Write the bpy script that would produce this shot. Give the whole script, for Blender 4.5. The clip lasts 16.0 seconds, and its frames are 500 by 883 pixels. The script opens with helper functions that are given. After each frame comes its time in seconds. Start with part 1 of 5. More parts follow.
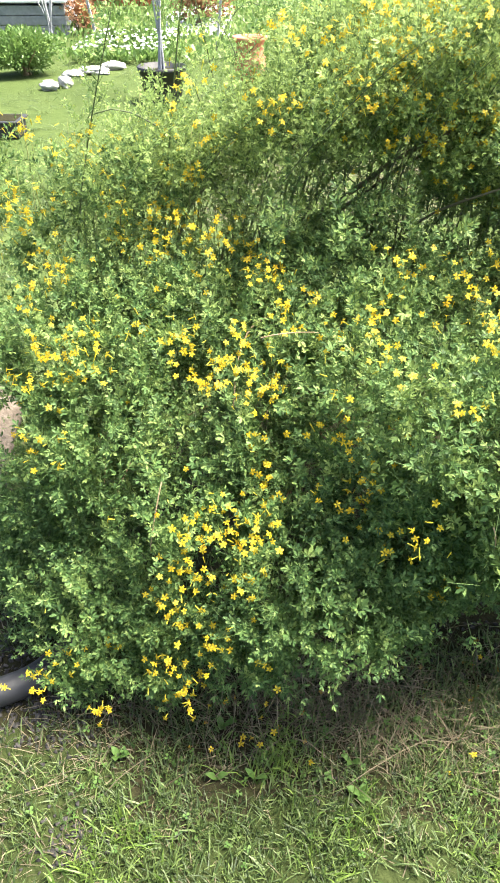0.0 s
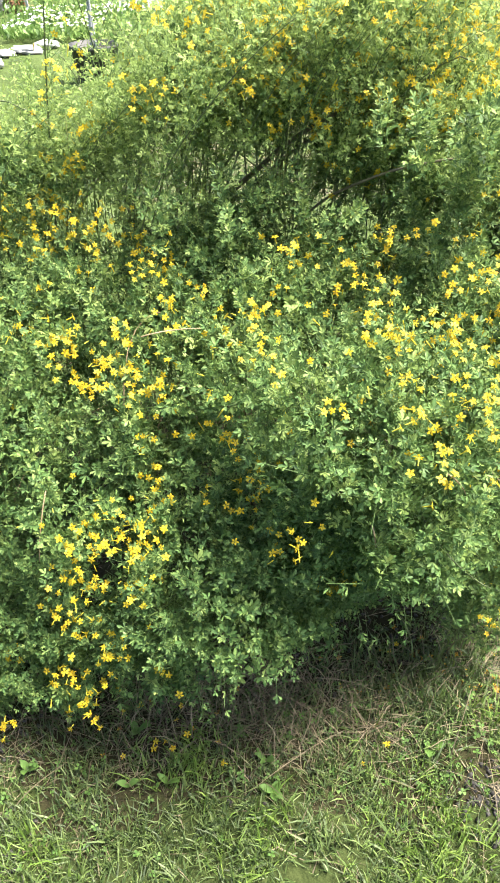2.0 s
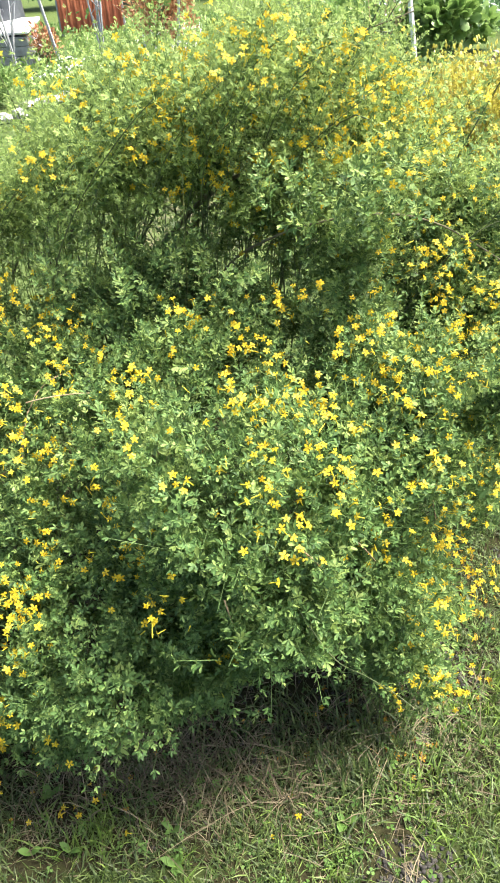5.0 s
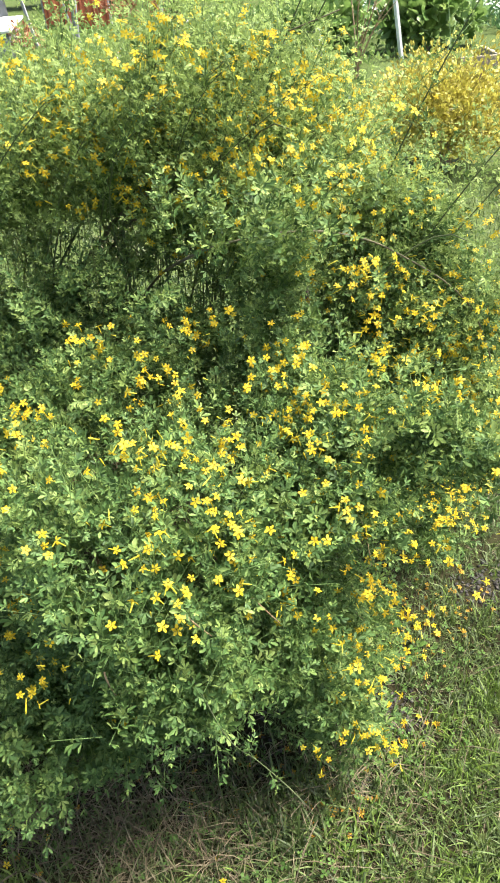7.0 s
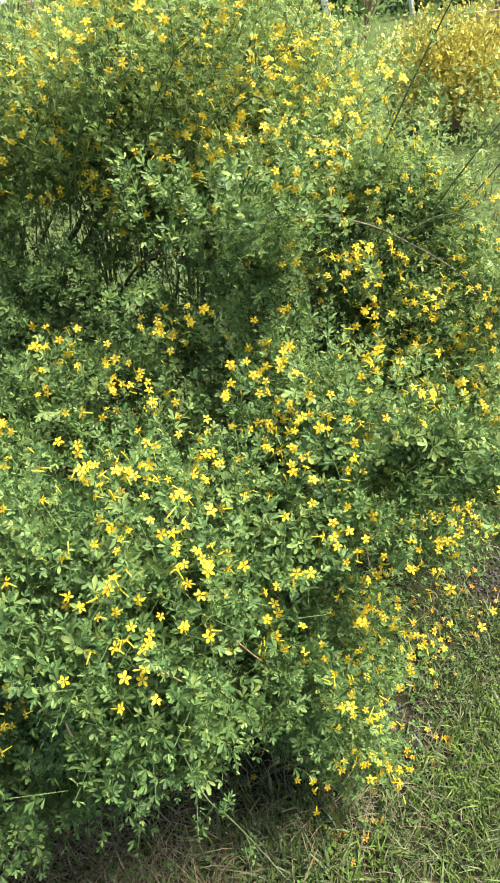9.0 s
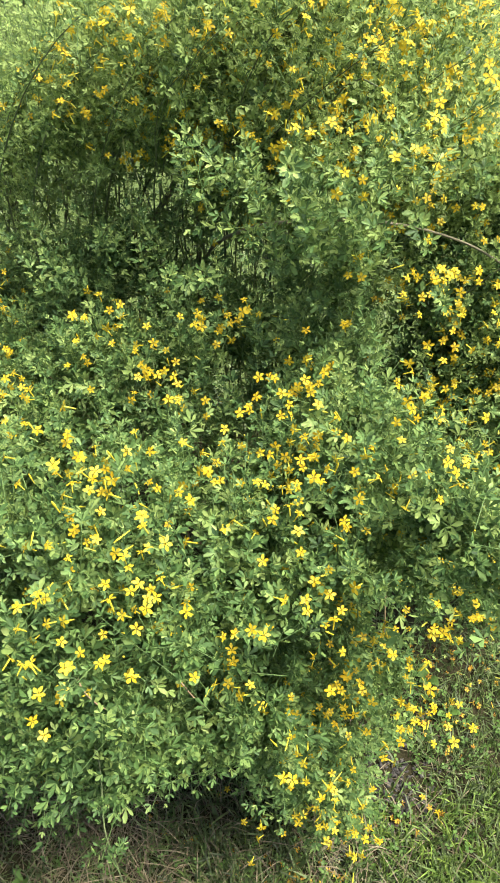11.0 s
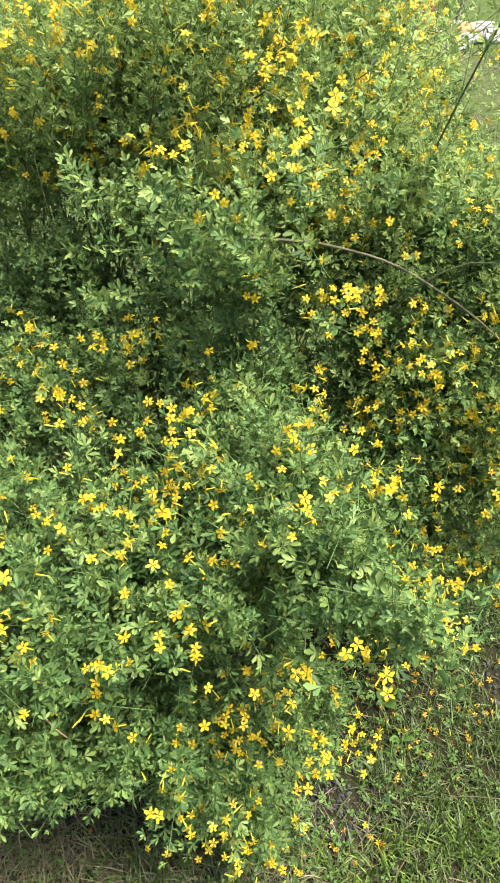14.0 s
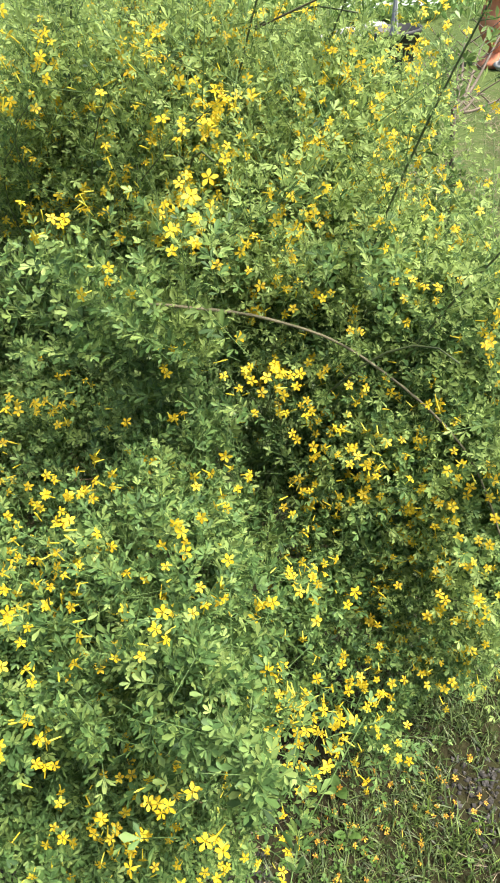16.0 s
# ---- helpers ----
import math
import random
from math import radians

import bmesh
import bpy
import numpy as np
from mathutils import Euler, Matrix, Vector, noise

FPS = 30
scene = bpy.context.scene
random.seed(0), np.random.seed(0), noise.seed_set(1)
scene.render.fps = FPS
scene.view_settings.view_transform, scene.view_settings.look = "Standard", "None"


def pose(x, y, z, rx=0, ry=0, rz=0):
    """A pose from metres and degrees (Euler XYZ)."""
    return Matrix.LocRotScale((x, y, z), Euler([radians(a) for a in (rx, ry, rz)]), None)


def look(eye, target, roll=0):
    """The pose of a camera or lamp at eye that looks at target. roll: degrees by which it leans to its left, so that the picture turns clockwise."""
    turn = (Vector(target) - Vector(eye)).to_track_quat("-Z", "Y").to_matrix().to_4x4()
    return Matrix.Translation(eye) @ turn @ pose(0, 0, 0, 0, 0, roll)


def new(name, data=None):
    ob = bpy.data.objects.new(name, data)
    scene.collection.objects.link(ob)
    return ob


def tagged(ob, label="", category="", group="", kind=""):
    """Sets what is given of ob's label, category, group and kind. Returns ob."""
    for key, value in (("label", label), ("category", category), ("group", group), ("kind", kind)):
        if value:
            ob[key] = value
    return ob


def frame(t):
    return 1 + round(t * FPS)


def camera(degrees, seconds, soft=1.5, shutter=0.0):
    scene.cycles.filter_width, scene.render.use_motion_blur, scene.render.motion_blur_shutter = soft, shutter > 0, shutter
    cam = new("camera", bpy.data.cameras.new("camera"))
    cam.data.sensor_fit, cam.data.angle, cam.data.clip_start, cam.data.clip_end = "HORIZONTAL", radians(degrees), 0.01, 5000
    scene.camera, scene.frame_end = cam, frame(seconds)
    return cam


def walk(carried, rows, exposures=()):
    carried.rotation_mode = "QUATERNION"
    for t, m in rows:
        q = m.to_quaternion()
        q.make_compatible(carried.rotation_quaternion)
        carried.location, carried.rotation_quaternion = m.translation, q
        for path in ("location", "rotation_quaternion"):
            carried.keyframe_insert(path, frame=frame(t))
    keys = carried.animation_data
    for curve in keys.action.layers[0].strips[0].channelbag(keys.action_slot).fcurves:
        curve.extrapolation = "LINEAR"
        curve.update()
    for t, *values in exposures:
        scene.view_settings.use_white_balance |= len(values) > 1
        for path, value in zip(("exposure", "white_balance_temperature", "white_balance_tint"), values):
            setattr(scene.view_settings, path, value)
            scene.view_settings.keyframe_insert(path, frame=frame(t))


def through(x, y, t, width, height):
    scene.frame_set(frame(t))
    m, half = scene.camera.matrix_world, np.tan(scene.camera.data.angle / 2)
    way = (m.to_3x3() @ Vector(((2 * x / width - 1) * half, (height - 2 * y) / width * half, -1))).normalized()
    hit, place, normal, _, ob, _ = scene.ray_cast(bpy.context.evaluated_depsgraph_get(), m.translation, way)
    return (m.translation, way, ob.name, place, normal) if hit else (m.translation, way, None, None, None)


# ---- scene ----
from itertools import combinations

cam = camera(39.6, 16.0, soft=1.8)
METRES, EYE, TILT, LEAN, TURN = 1.5, 1.44, -37.0, 0.0, 0.0
ROWS = [
    (0.0, 0.0, 0.0, 0.0, 0.0, 0.0, -0.0),
    (0.5, 0.0186, 0.012, 0.0096, -0.09, -0.21, 1.5),
    (1.0, 0.0402, 0.0163, 0.0146, -1.05, -0.47, 1.82),
    (1.5, 0.0692, 0.0174, 0.0154, -2.71, -1.49, 2.35),
    (2.0, 0.1022, 0.0229, 0.0227, -2.51, -1.75, 2.71),
    (2.5, 0.1318, 0.0299, 0.0309, -1.99, -1.84, 2.49),
    (3.0, 0.159, 0.0377, 0.0396, -2.04, -1.8, 2.26),
    (5.5, 0.3224, 0.0333, 0.0591, 1.53, 1.06, 3.29),
    (6.0, 0.3407, 0.0476, 0.0665, 0.24, -0.54, 4.28),
    (6.5, 0.3672, 0.0745, 0.0886, -0.39, 1.06, 3.96),
    (7.0, 0.4028, 0.1042, 0.0995, 1.13, 0.55, 3.72),
    (7.5, 0.4227, 0.1281, 0.1142, 1.95, -0.14, 3.7),
    (8.0, 0.4405, 0.1508, 0.1301, 2.44, 0.29, 4.21),
    (8.5, 0.444, 0.1604, 0.1332, 2.46, -0.51, 5.59),
    (9.0, 0.4418, 0.1757, 0.1368, 2.66, -1.61, 5.0),
    (11.5, 0.5789, 0.2629, 0.1994, 17.12, -5.76, -9.18),
    (12.0, 0.6133, 0.2648, 0.2051, 18.64, -5.54, -10.03),
    (12.5, 0.6426, 0.2736, 0.211, 19.44, -5.35, -9.49),
    (13.0, 0.6585, 0.2824, 0.2154, 20.19, -5.91, -9.17),
    (13.5, 0.6669, 0.2917, 0.2228, 19.68, -6.09, -7.87),
    (14.0, 0.6746, 0.3097, 0.2342, 19.01, -6.03, -6.85),
    (14.5, 0.6856, 0.3339, 0.2535, 20.16, -5.08, -7.5),
    (15.0, 0.7006, 0.3546, 0.276, 21.15, -4.7, -8.96),
    (15.5, 0.7304, 0.3787, 0.2876, 22.81, -5.27, -9.87),
    (16.0, 0.7665, 0.4037, 0.3082, 24.46, -5.67, -10.51),
]
EXPOSURES = ((0.0, 2.84, 6500, 10), (3.0, 2.76, 6500, 10), (5.5, 2.60, 6500, 10), (6.5, 2.56, 6500, 10), (7.0, 2.36, 6500, 10), (7.5, 2.30, 6500, 10), (9.0, 2.26, 6500, 10), (12.5, 2.14, 6500, 10), (16.0, 2.10, 6500, 10))
walk(cam, [(t, pose(0, 0, EYE, TILT, LEAN, TURN) @ pose(METRES * x, METRES * y, METRES * z, 90 + pitch, roll, yaw)) for t, x, y, z, yaw, pitch, roll in ROWS], EXPOSURES)

# ---- light ----
SUN_TO = Vector((0.46, 0.06, 0.88)).normalized()          # the way towards the sun
elevation, azimuth = math.asin(SUN_TO.z), math.atan2(SUN_TO.x, SUN_TO.y)
world = bpy.data.worlds.new("sky")
scene.world = world
world.use_nodes = True
wn = world.node_tree.nodes
sky = wn.new("ShaderNodeTexSky")
sky.sky_type, sky.sun_disc = "NISHITA", False
sky.sun_elevation, sky.sun_rotation = elevation, azimuth
sky.dust_density = 5.0
world.node_tree.links.new(sky.outputs["Color"], wn["Background"].inputs["Color"])
wn["Background"].inputs["Strength"].default_value = 0.070
sun = new("sun", bpy.data.lights.new("sun", "SUN"))
sun.data.energy, sun.data.angle, sun.data.color = 3.15, radians(22), (1.0, 0.94, 0.81)
sun.matrix_world = look(SUN_TO * 30, (0, 0, 0))


# ---- materials ----
def material(name, colours, rough=0.6, scale=30.0, bump=0.2, bump_scale=120.0, island=0.0, metal=0.0, through=0.0, spec=0.5, big=2.0, big_mix=0.35, obj=0.0):
    """colours: three tones that two sizes of noise mix; island / obj: how far single pieces differ; through: light let through."""
    m = bpy.data.materials.new(name)
    m.use_nodes = True
    nt = m.node_tree
    n, link = nt.nodes, nt.links.new
    bsdf = n["Principled BSDF"]
    geo, tex = n.new("ShaderNodeNewGeometry"), n.new("ShaderNodeTexCoord")
    fine, coarse = n.new("ShaderNodeTexNoise"), n.new("ShaderNodeTexNoise")
    fine.inputs["Scale"].default_value, fine.inputs["Detail"].default_value = scale, 5.0
    coarse.inputs["Scale"].default_value, coarse.inputs["Detail"].default_value = big, 3.0
    for t in (fine, coarse):
        link(geo.outputs["Position"], t.inputs["Vector"])
    ramp = n.new("ShaderNodeValToRGB")
    el = ramp.color_ramp.elements
    el[0].position, el[0].color = 0.22, (*colours[0], 1)
    el[1].position, el[1].color = 0.78, (*colours[2], 1)
    mid = el.new(0.5)
    mid.color = (*colours[1], 1)
    mix = n.new("ShaderNodeMix")
    mix.data_type = "FLOAT"
    mix.inputs["Factor"].default_value = big_mix
    link(fine.outputs["Fac"], mix.inputs["A"])
    link(coarse.outputs["Fac"], mix.inputs["B"])
    value = mix.outputs["Result"]
    for amount, socket in ((island, geo.outputs["Random Per Island"]), (obj, None)):
        if amount:
            if socket is None:
                socket = n.new("ShaderNodeObjectInfo").outputs["Random"]
            m2 = n.new("ShaderNodeMix")
            m2.data_type = "FLOAT"
            m2.inputs["Factor"].default_value = amount
            link(value, m2.inputs["A"])
            link(socket, m2.inputs["B"])
            value = m2.outputs["Result"]
    link(value, ramp.inputs["Fac"])
    link(ramp.outputs["Color"], bsdf.inputs["Base Color"])
    bsdf.inputs["Roughness"].default_value = rough
    bsdf.inputs["Metallic"].default_value = metal
    bsdf.inputs["Specular IOR Level"].default_value = spec
    if bump:
        b, bn = n.new("ShaderNodeBump"), n.new("ShaderNodeTexNoise")
        bn.inputs["Scale"].default_value, bn.inputs["Detail"].default_value = bump_scale, 4.0
        link(geo.outputs["Position"], bn.inputs["Vector"])
        b.inputs["Strength"].default_value, b.inputs["Distance"].default_value = bump, 0.6 / bump_scale
        link(bn.outputs["Fac"], b.inputs["Height"])
        link(b.outputs["Normal"], bsdf.inputs["Normal"])
    if through:
        tr, ms = n.new("ShaderNodeBsdfTranslucent"), n.new("ShaderNodeMixShader")
        bright = n.new("ShaderNodeMix")
        bright.data_type = "RGBA"
        bright.inputs["Factor"].default_value = 0.35
        link(ramp.outputs["Color"], bright.inputs["A"])
        bright.inputs["B"].default_value = (*[min(1, c * 1.6) for c in colours[2]], 1)
        link(bright.outputs["Result"], tr.inputs["Color"])
        ms.inputs["Fac"].default_value = through
        link(bsdf.outputs["BSDF"], ms.inputs[1])
        link(tr.outputs["BSDF"], ms.inputs[2])
        link(ms.outputs["Shader"], n["Material Output"].inputs["Surface"])
    return m


LEAF = material("jasmine_leaf", ((0.015, 0.039, 0.014), (0.078, 0.147, 0.044), (0.178, 0.256, 0.076)), spec=0.18, rough=0.52, scale=9, island=0.43, through=0.22, bump=0.12, bump_scale=500, big=3)
# young growth, made paler to carry sun and sky sheen on upper foliage
YOUNG = material("young_sheen_leaf", ((0.13, 0.20, 0.055), (0.21, 0.295, 0.085), (0.30, 0.385, 0.13)), spec=0.2, rough=0.5, scale=9, island=0.5, through=0.42, bump=0.1, bump_scale=500)
SPRIGSTEM = material("sprig_stem", ((0.05, 0.095, 0.028), (0.085, 0.145, 0.042), (0.13, 0.195, 0.06)), rough=0.55, scale=60, bump=0, spec=0.25)
GREENSTEM = material("green_stem", ((0.10, 0.13, 0.035), (0.16, 0.185, 0.055), (0.23, 0.245, 0.085)), rough=0.55, scale=60, bump=0.2, bump_scale=700)
BARK = material("bark", ((0.12, 0.08, 0.042), (0.22, 0.16, 0.088), (0.33, 0.26, 0.16)), rough=0.8, scale=70, bump=0.6, bump_scale=250)
OLDBARK = material("weathered_bark", ((0.045, 0.034, 0.026), (0.095, 0.075, 0.056), (0.17, 0.14, 0.11)), rough=0.9, scale=40, bump=0.9, bump_scale=90)
PETAL = material("petal", ((0.45, 0.295, 0.010), (0.52, 0.38, 0.018), (0.57, 0.465, 0.04)), rough=0.55, scale=60, island=0.5, through=0.3, bump=0.08, bump_scale=900, spec=0.22)
BUD = material("bud", ((0.48, 0.37, 0.018), (0.56, 0.47, 0.035), (0.50, 0.50, 0.08)), rough=0.55, scale=60, island=0.5, through=0.25, bump=0.05, bump_scale=900, spec=0.25)
WILTED = material("wilted_petal", ((0.22, 0.11, 0.018), (0.36, 0.21, 0.025), (0.48, 0.33, 0.035)), rough=0.7, scale=60, island=0.6, bump=0.1, bump_scale=900, spec=0.2)
GRASS = material("grass", ((0.020, 0.038, 0.009), (0.052, 0.088, 0.020), (0.110, 0.155, 0.042)), rough=0.55, scale=4, island=0.6, through=0.22, bump=0, big=1.7, big_mix=0.5)
STRAW = material("straw", ((0.060, 0.046, 0.026), (0.115, 0.094, 0.055), (0.20, 0.172, 0.108)), rough=0.75, scale=6, island=0.6, through=0.1, bump=0)
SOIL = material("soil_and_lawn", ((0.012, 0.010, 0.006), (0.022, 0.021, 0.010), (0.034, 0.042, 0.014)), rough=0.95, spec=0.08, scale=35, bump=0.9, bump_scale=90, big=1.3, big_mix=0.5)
LAWNGROUND = material("dark_matted_lawn", ((0.013, 0.019, 0.007), (0.028, 0.038, 0.012), (0.050, 0.062, 0.022)), rough=0.95, spec=0.08, scale=40, bump=1.0, bump_scale=70, big=0.9, big_mix=0.5)
# step between the dark near base and the lighter far one
MIDLAWN = material("mid_tone_lawn", ((0.021, 0.032, 0.010), (0.041, 0.058, 0.018), (0.070, 0.089, 0.031)), rough=0.95, spec=0.08, scale=30, bump=1.0, bump_scale=65, big=0.9, big_mix=0.45)
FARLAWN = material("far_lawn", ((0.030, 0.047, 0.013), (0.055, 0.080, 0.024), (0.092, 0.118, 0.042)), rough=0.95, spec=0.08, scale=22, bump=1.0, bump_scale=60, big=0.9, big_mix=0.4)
WEED = material("weed_leaf", ((0.040, 0.090, 0.020), (0.070, 0.135, 0.03), (0.105, 0.18, 0.045)), spec=0.2, rough=0.6, scale=25, island=0.4, through=0.25, bump=0.2, bump_scale=200)
GOLD = material("gold_foliage", ((0.15, 0.13, 0.016), (0.36, 0.325, 0.05), (0.56, 0.52, 0.11)), rough=0.55, scale=8, island=0.65, through=0.25, bump=0)
FARGREEN = material("bright_foliage", ((0.06, 0.125, 0.025), (0.115, 0.205, 0.045), (0.19, 0.29, 0.085)), rough=0.5, scale=6, island=0.6, through=0.25, bump=0)
DEEPGREEN = material("deep_foliage", ((0.03, 0.08, 0.03), (0.06, 0.14, 0.05), (0.11, 0.21, 0.08)), rough=0.5, scale=6, island=0.6, through=0.2, bump=0)
RUSSET = material("russet_foliage", ((0.20, 0.08, 0.035), (0.36, 0.17, 0.08), (0.50, 0.28, 0.15)), rough=0.7, scale=6, island=0.6, through=0.1, bump=0)
WHITEFLOWER = material("white_flower", ((0.26, 0.30, 0.26), (0.36, 0.40, 0.36), (0.50, 0.53, 0.48)), rough=0.6, scale=10, island=0.5, bump=0)
BLACKPLASTIC = material("black_plastic", ((0.010, 0.011, 0.013), (0.018, 0.019, 0.022), (0.032, 0.033, 0.036)), rough=0.62, scale=25, bump=0.15, bump_scale=60)
GREYWOOD = material("weathered_grey", ((0.16, 0.17, 0.18), (0.25, 0.26, 0.28), (0.36, 0.37, 0.39)), rough=0.75, scale=14, bump=0.4, bump_scale=50)
DARKGREY = material("dark_grey_plastic", ((0.035, 0.04, 0.05), (0.06, 0.068, 0.08), (0.11, 0.12, 0.135)), rough=0.5, scale=9, bump=0.1, bump_scale=30)
RUST = material("rusty_sheet", ((0.14, 0.035, 0.015), (0.28, 0.075, 0.03), (0.42, 0.15, 0.06)), rough=0.8, scale=7, bump=0.5, bump_scale=40)
STONE = material("pale_stone", ((0.22, 0.22, 0.21), (0.33, 0.33, 0.32), (0.46, 0.46, 0.44)), rough=0.8, scale=12, bump=0.6, bump_scale=40)
PAVING = material("concrete_paving", ((0.26, 0.27, 0.28), (0.36, 0.37, 0.38), (0.46, 0.47, 0.48)), rough=0.85, scale=10, bump=0.4, bump_scale=60)
WHITEPAINT = material("white_paint", ((0.55, 0.57, 0.58), (0.70, 0.71, 0.72), (0.80, 0.80, 0.80)), rough=0.6, scale=20, bump=0.2, bump_scale=60)
TERRACOTTA = material("terracotta", ((0.30, 0.10, 0.05), (0.44, 0.17, 0.09), (0.56, 0.27, 0.17)), rough=0.8, scale=12, bump=0.3, bump_scale=50)
TIMBER = material("old_timber", ((0.14, 0.11, 0.08), (0.25, 0.21, 0.16), (0.36, 0.32, 0.26)), rough=0.85, scale=25, bump=0.5, bump_scale=60)



# ---- mesh helpers ----
def mesh_of(name, verts, faces, mats, slots=None, smooth=False):
    """A mesh from vertex rows and triangle (or quad) rows; slots: the material slot of each face."""
    verts, faces = np.asarray(verts, np.float32), np.asarray(faces, np.int32)
    me = bpy.data.meshes.new(name)
    k = faces.shape[1]
    me.vertices.add(len(verts))
    me.vertices.foreach_set("co", verts.ravel())
    me.loops.add(faces.size)
    me.loops.foreach_set("vertex_index", faces.ravel())
    me.polygons.add(len(faces))
    me.polygons.foreach_set("loop_start", np.arange(len(faces), dtype=np.int32) * k)
    me.polygons.foreach_set("loop_total", np.full(len(faces), k, np.int32))
    for m in mats:
        me.materials.append(m)
    if slots is not None:
        me.polygons.foreach_set("material_index", np.asarray(slots, np.int32))
    if smooth:
        me.polygons.foreach_set("use_smooth", np.ones(len(faces), bool))
    me.update(calc_edges=True)
    me.validate()
    return me


def part(name, me, parent, label="", kind=""):
    ob = new(name, me)
    ob.parent = parent
    return tagged(ob, label, kind=kind)


def thing(name, place, label, category, group="", kind=""):
    """An Empty at the base of a thing."""
    ob = new(name)
    ob.location = place
    ob.empty_display_size = 0.05
    return tagged(ob, label, category, group, kind)


def join(pieces):
    """Pieces (verts, faces, slots) joined into one."""
    vs, fs, ss, at = [], [], [], 0
    for v, f, s in pieces:
        vs.append(v), fs.append(np.asarray(f) + at), ss.append(s)
        at += len(v)
    return np.concatenate(vs), np.concatenate(fs), np.concatenate(ss)


def scattered(templates, which, frames):
    """Each template copied to each of its 3x4 frames, all joined."""
    pieces = []
    for i, (v, f, s) in enumerate(templates):
        m = frames[which == i]
        if len(m):
            vv = np.einsum("nij,kj->nki", m[:, :, :3], v) + m[:, None, :, 3]
            ff = f[None] + (np.arange(len(m)) * len(v))[:, None, None]
            pieces.append((vv.reshape(-1, 3), ff.reshape(-1, 3), np.tile(s, len(m))))
    return join(pieces)


def unit(a):
    a = np.asarray(a, float)
    return a / (np.linalg.norm(a, axis=-1, keepdims=True) + 1e-9)


def frames_of(places, ways, sizes, gen, spin=None):
    """3x4 frames whose z axis runs along ways, turned by chance about it."""
    n = len(places)
    z = unit(ways)
    a = unit(gen.normal(size=(n, 3)) if spin is None else spin)
    x = unit(np.cross(a, z))
    y = np.cross(z, x)
    return np.concatenate([np.stack([x, y, z], 2) * np.asarray(sizes)[:, None, None], np.asarray(places)[:, :, None]], 2)


def tube(points, radii, sides=6, slot=0):
    """A tapered stem through points, in triangles."""
    pts = np.asarray(points, float)
    t = unit(np.gradient(pts, axis=0))
    a = np.array([0.31, 0.17, 0.93]) if abs(t[0] @ np.array([0.31, 0.17, 0.93])) < 0.9 else np.array([1.0, 0, 0])
    x = unit(np.cross(a, t))
    y = np.cross(t, x)
    ang = np.linspace(0, 2 * math.pi, sides, endpoint=False)
    r = np.asarray(radii)[:, None, None]
    v = pts[:, None] + r * (np.cos(ang)[None, :, None] * x[:, None] + np.sin(ang)[None, :, None] * y[:, None])
    n = len(pts)
    v = np.concatenate([v.reshape(-1, 3), pts[-1:] + t[-1:] * radii[-1]])
    f = []
    for i in range(n - 1):
        for j in range(sides):
            k = (j + 1) % sides
            p, q, u, w = i * sides + j, i * sides + k, (i + 1) * sides + k, (i + 1) * sides + j
            f += [(p, q, u), (p, u, w)]
    for j in range(sides):
        f.append(((n - 1) * sides + j, (n - 1) * sides + (j + 1) % sides, len(v) - 1))
    return v, np.array(f), np.full(len(f), slot)


def bezier(a, b, c, d, n=12):
    t = np.linspace(0, 1, n)[:, None]
    a, b, c, d = (np.asarray(q, float) for q in (a, b, c, d))
    return (1 - t) ** 3 * a + 3 * t * (1 - t) ** 2 * b + 3 * t ** 2 * (1 - t) * c + t ** 3 * d


def spline(points, n=40):
    """A smooth line through points (Catmull-Rom)."""
    p = np.asarray(points, float)
    p = np.concatenate([2 * p[:1] - p[1:2], p, 2 * p[-1:] - p[-2:-1]])
    out = []
    k = max(2, n // (len(p) - 3))
    for i in range(1, len(p) - 2):
        t = np.linspace(0, 1, k, endpoint=i == len(p) - 3)[:, None]
        a, b, c, d = p[i - 1], p[i], p[i + 1], p[i + 2]
        out.append(0.5 * (2 * b + (c - a) * t + (2 * a - 5 * b + 4 * c - d) * t ** 2 + (3 * b - 3 * c + d - a) * t ** 3))
    return np.concatenate(out)


# ---- jasmine: leaves, sprigs, flowers ----
def leaflet(base, way, up, length, width, slot=0, plain=False):
    """An obovate leaflet, folded a little along its midrib; plain: with a simple tip."""
    way = unit(way)
    side = unit(np.cross(way, up))
    nrm = np.cross(side, way)
    s = lambda a, b, c: base + way * length * a + side * width * b + nrm * length * c
    if plain:
        v = np.array([s(0, 0, 0), s(0.68, -0.5, 0.07), s(1.0, 0, -0.03), s(0.68, 0.5, 0.07)])
        return v, np.array([(0, 2, 1), (0, 3, 2)]), np.full(2, slot)
    v = np.array([s(0, 0, 0), s(0.62, -0.5, 0.08), s(0.96, -0.24, 0.0), s(0.96, 0.24, 0.0), s(0.62, 0.5, 0.08)])
    return v, np.array([(0, 2, 1), (0, 3, 2), (0, 4, 3)]), np.full(3, slot)


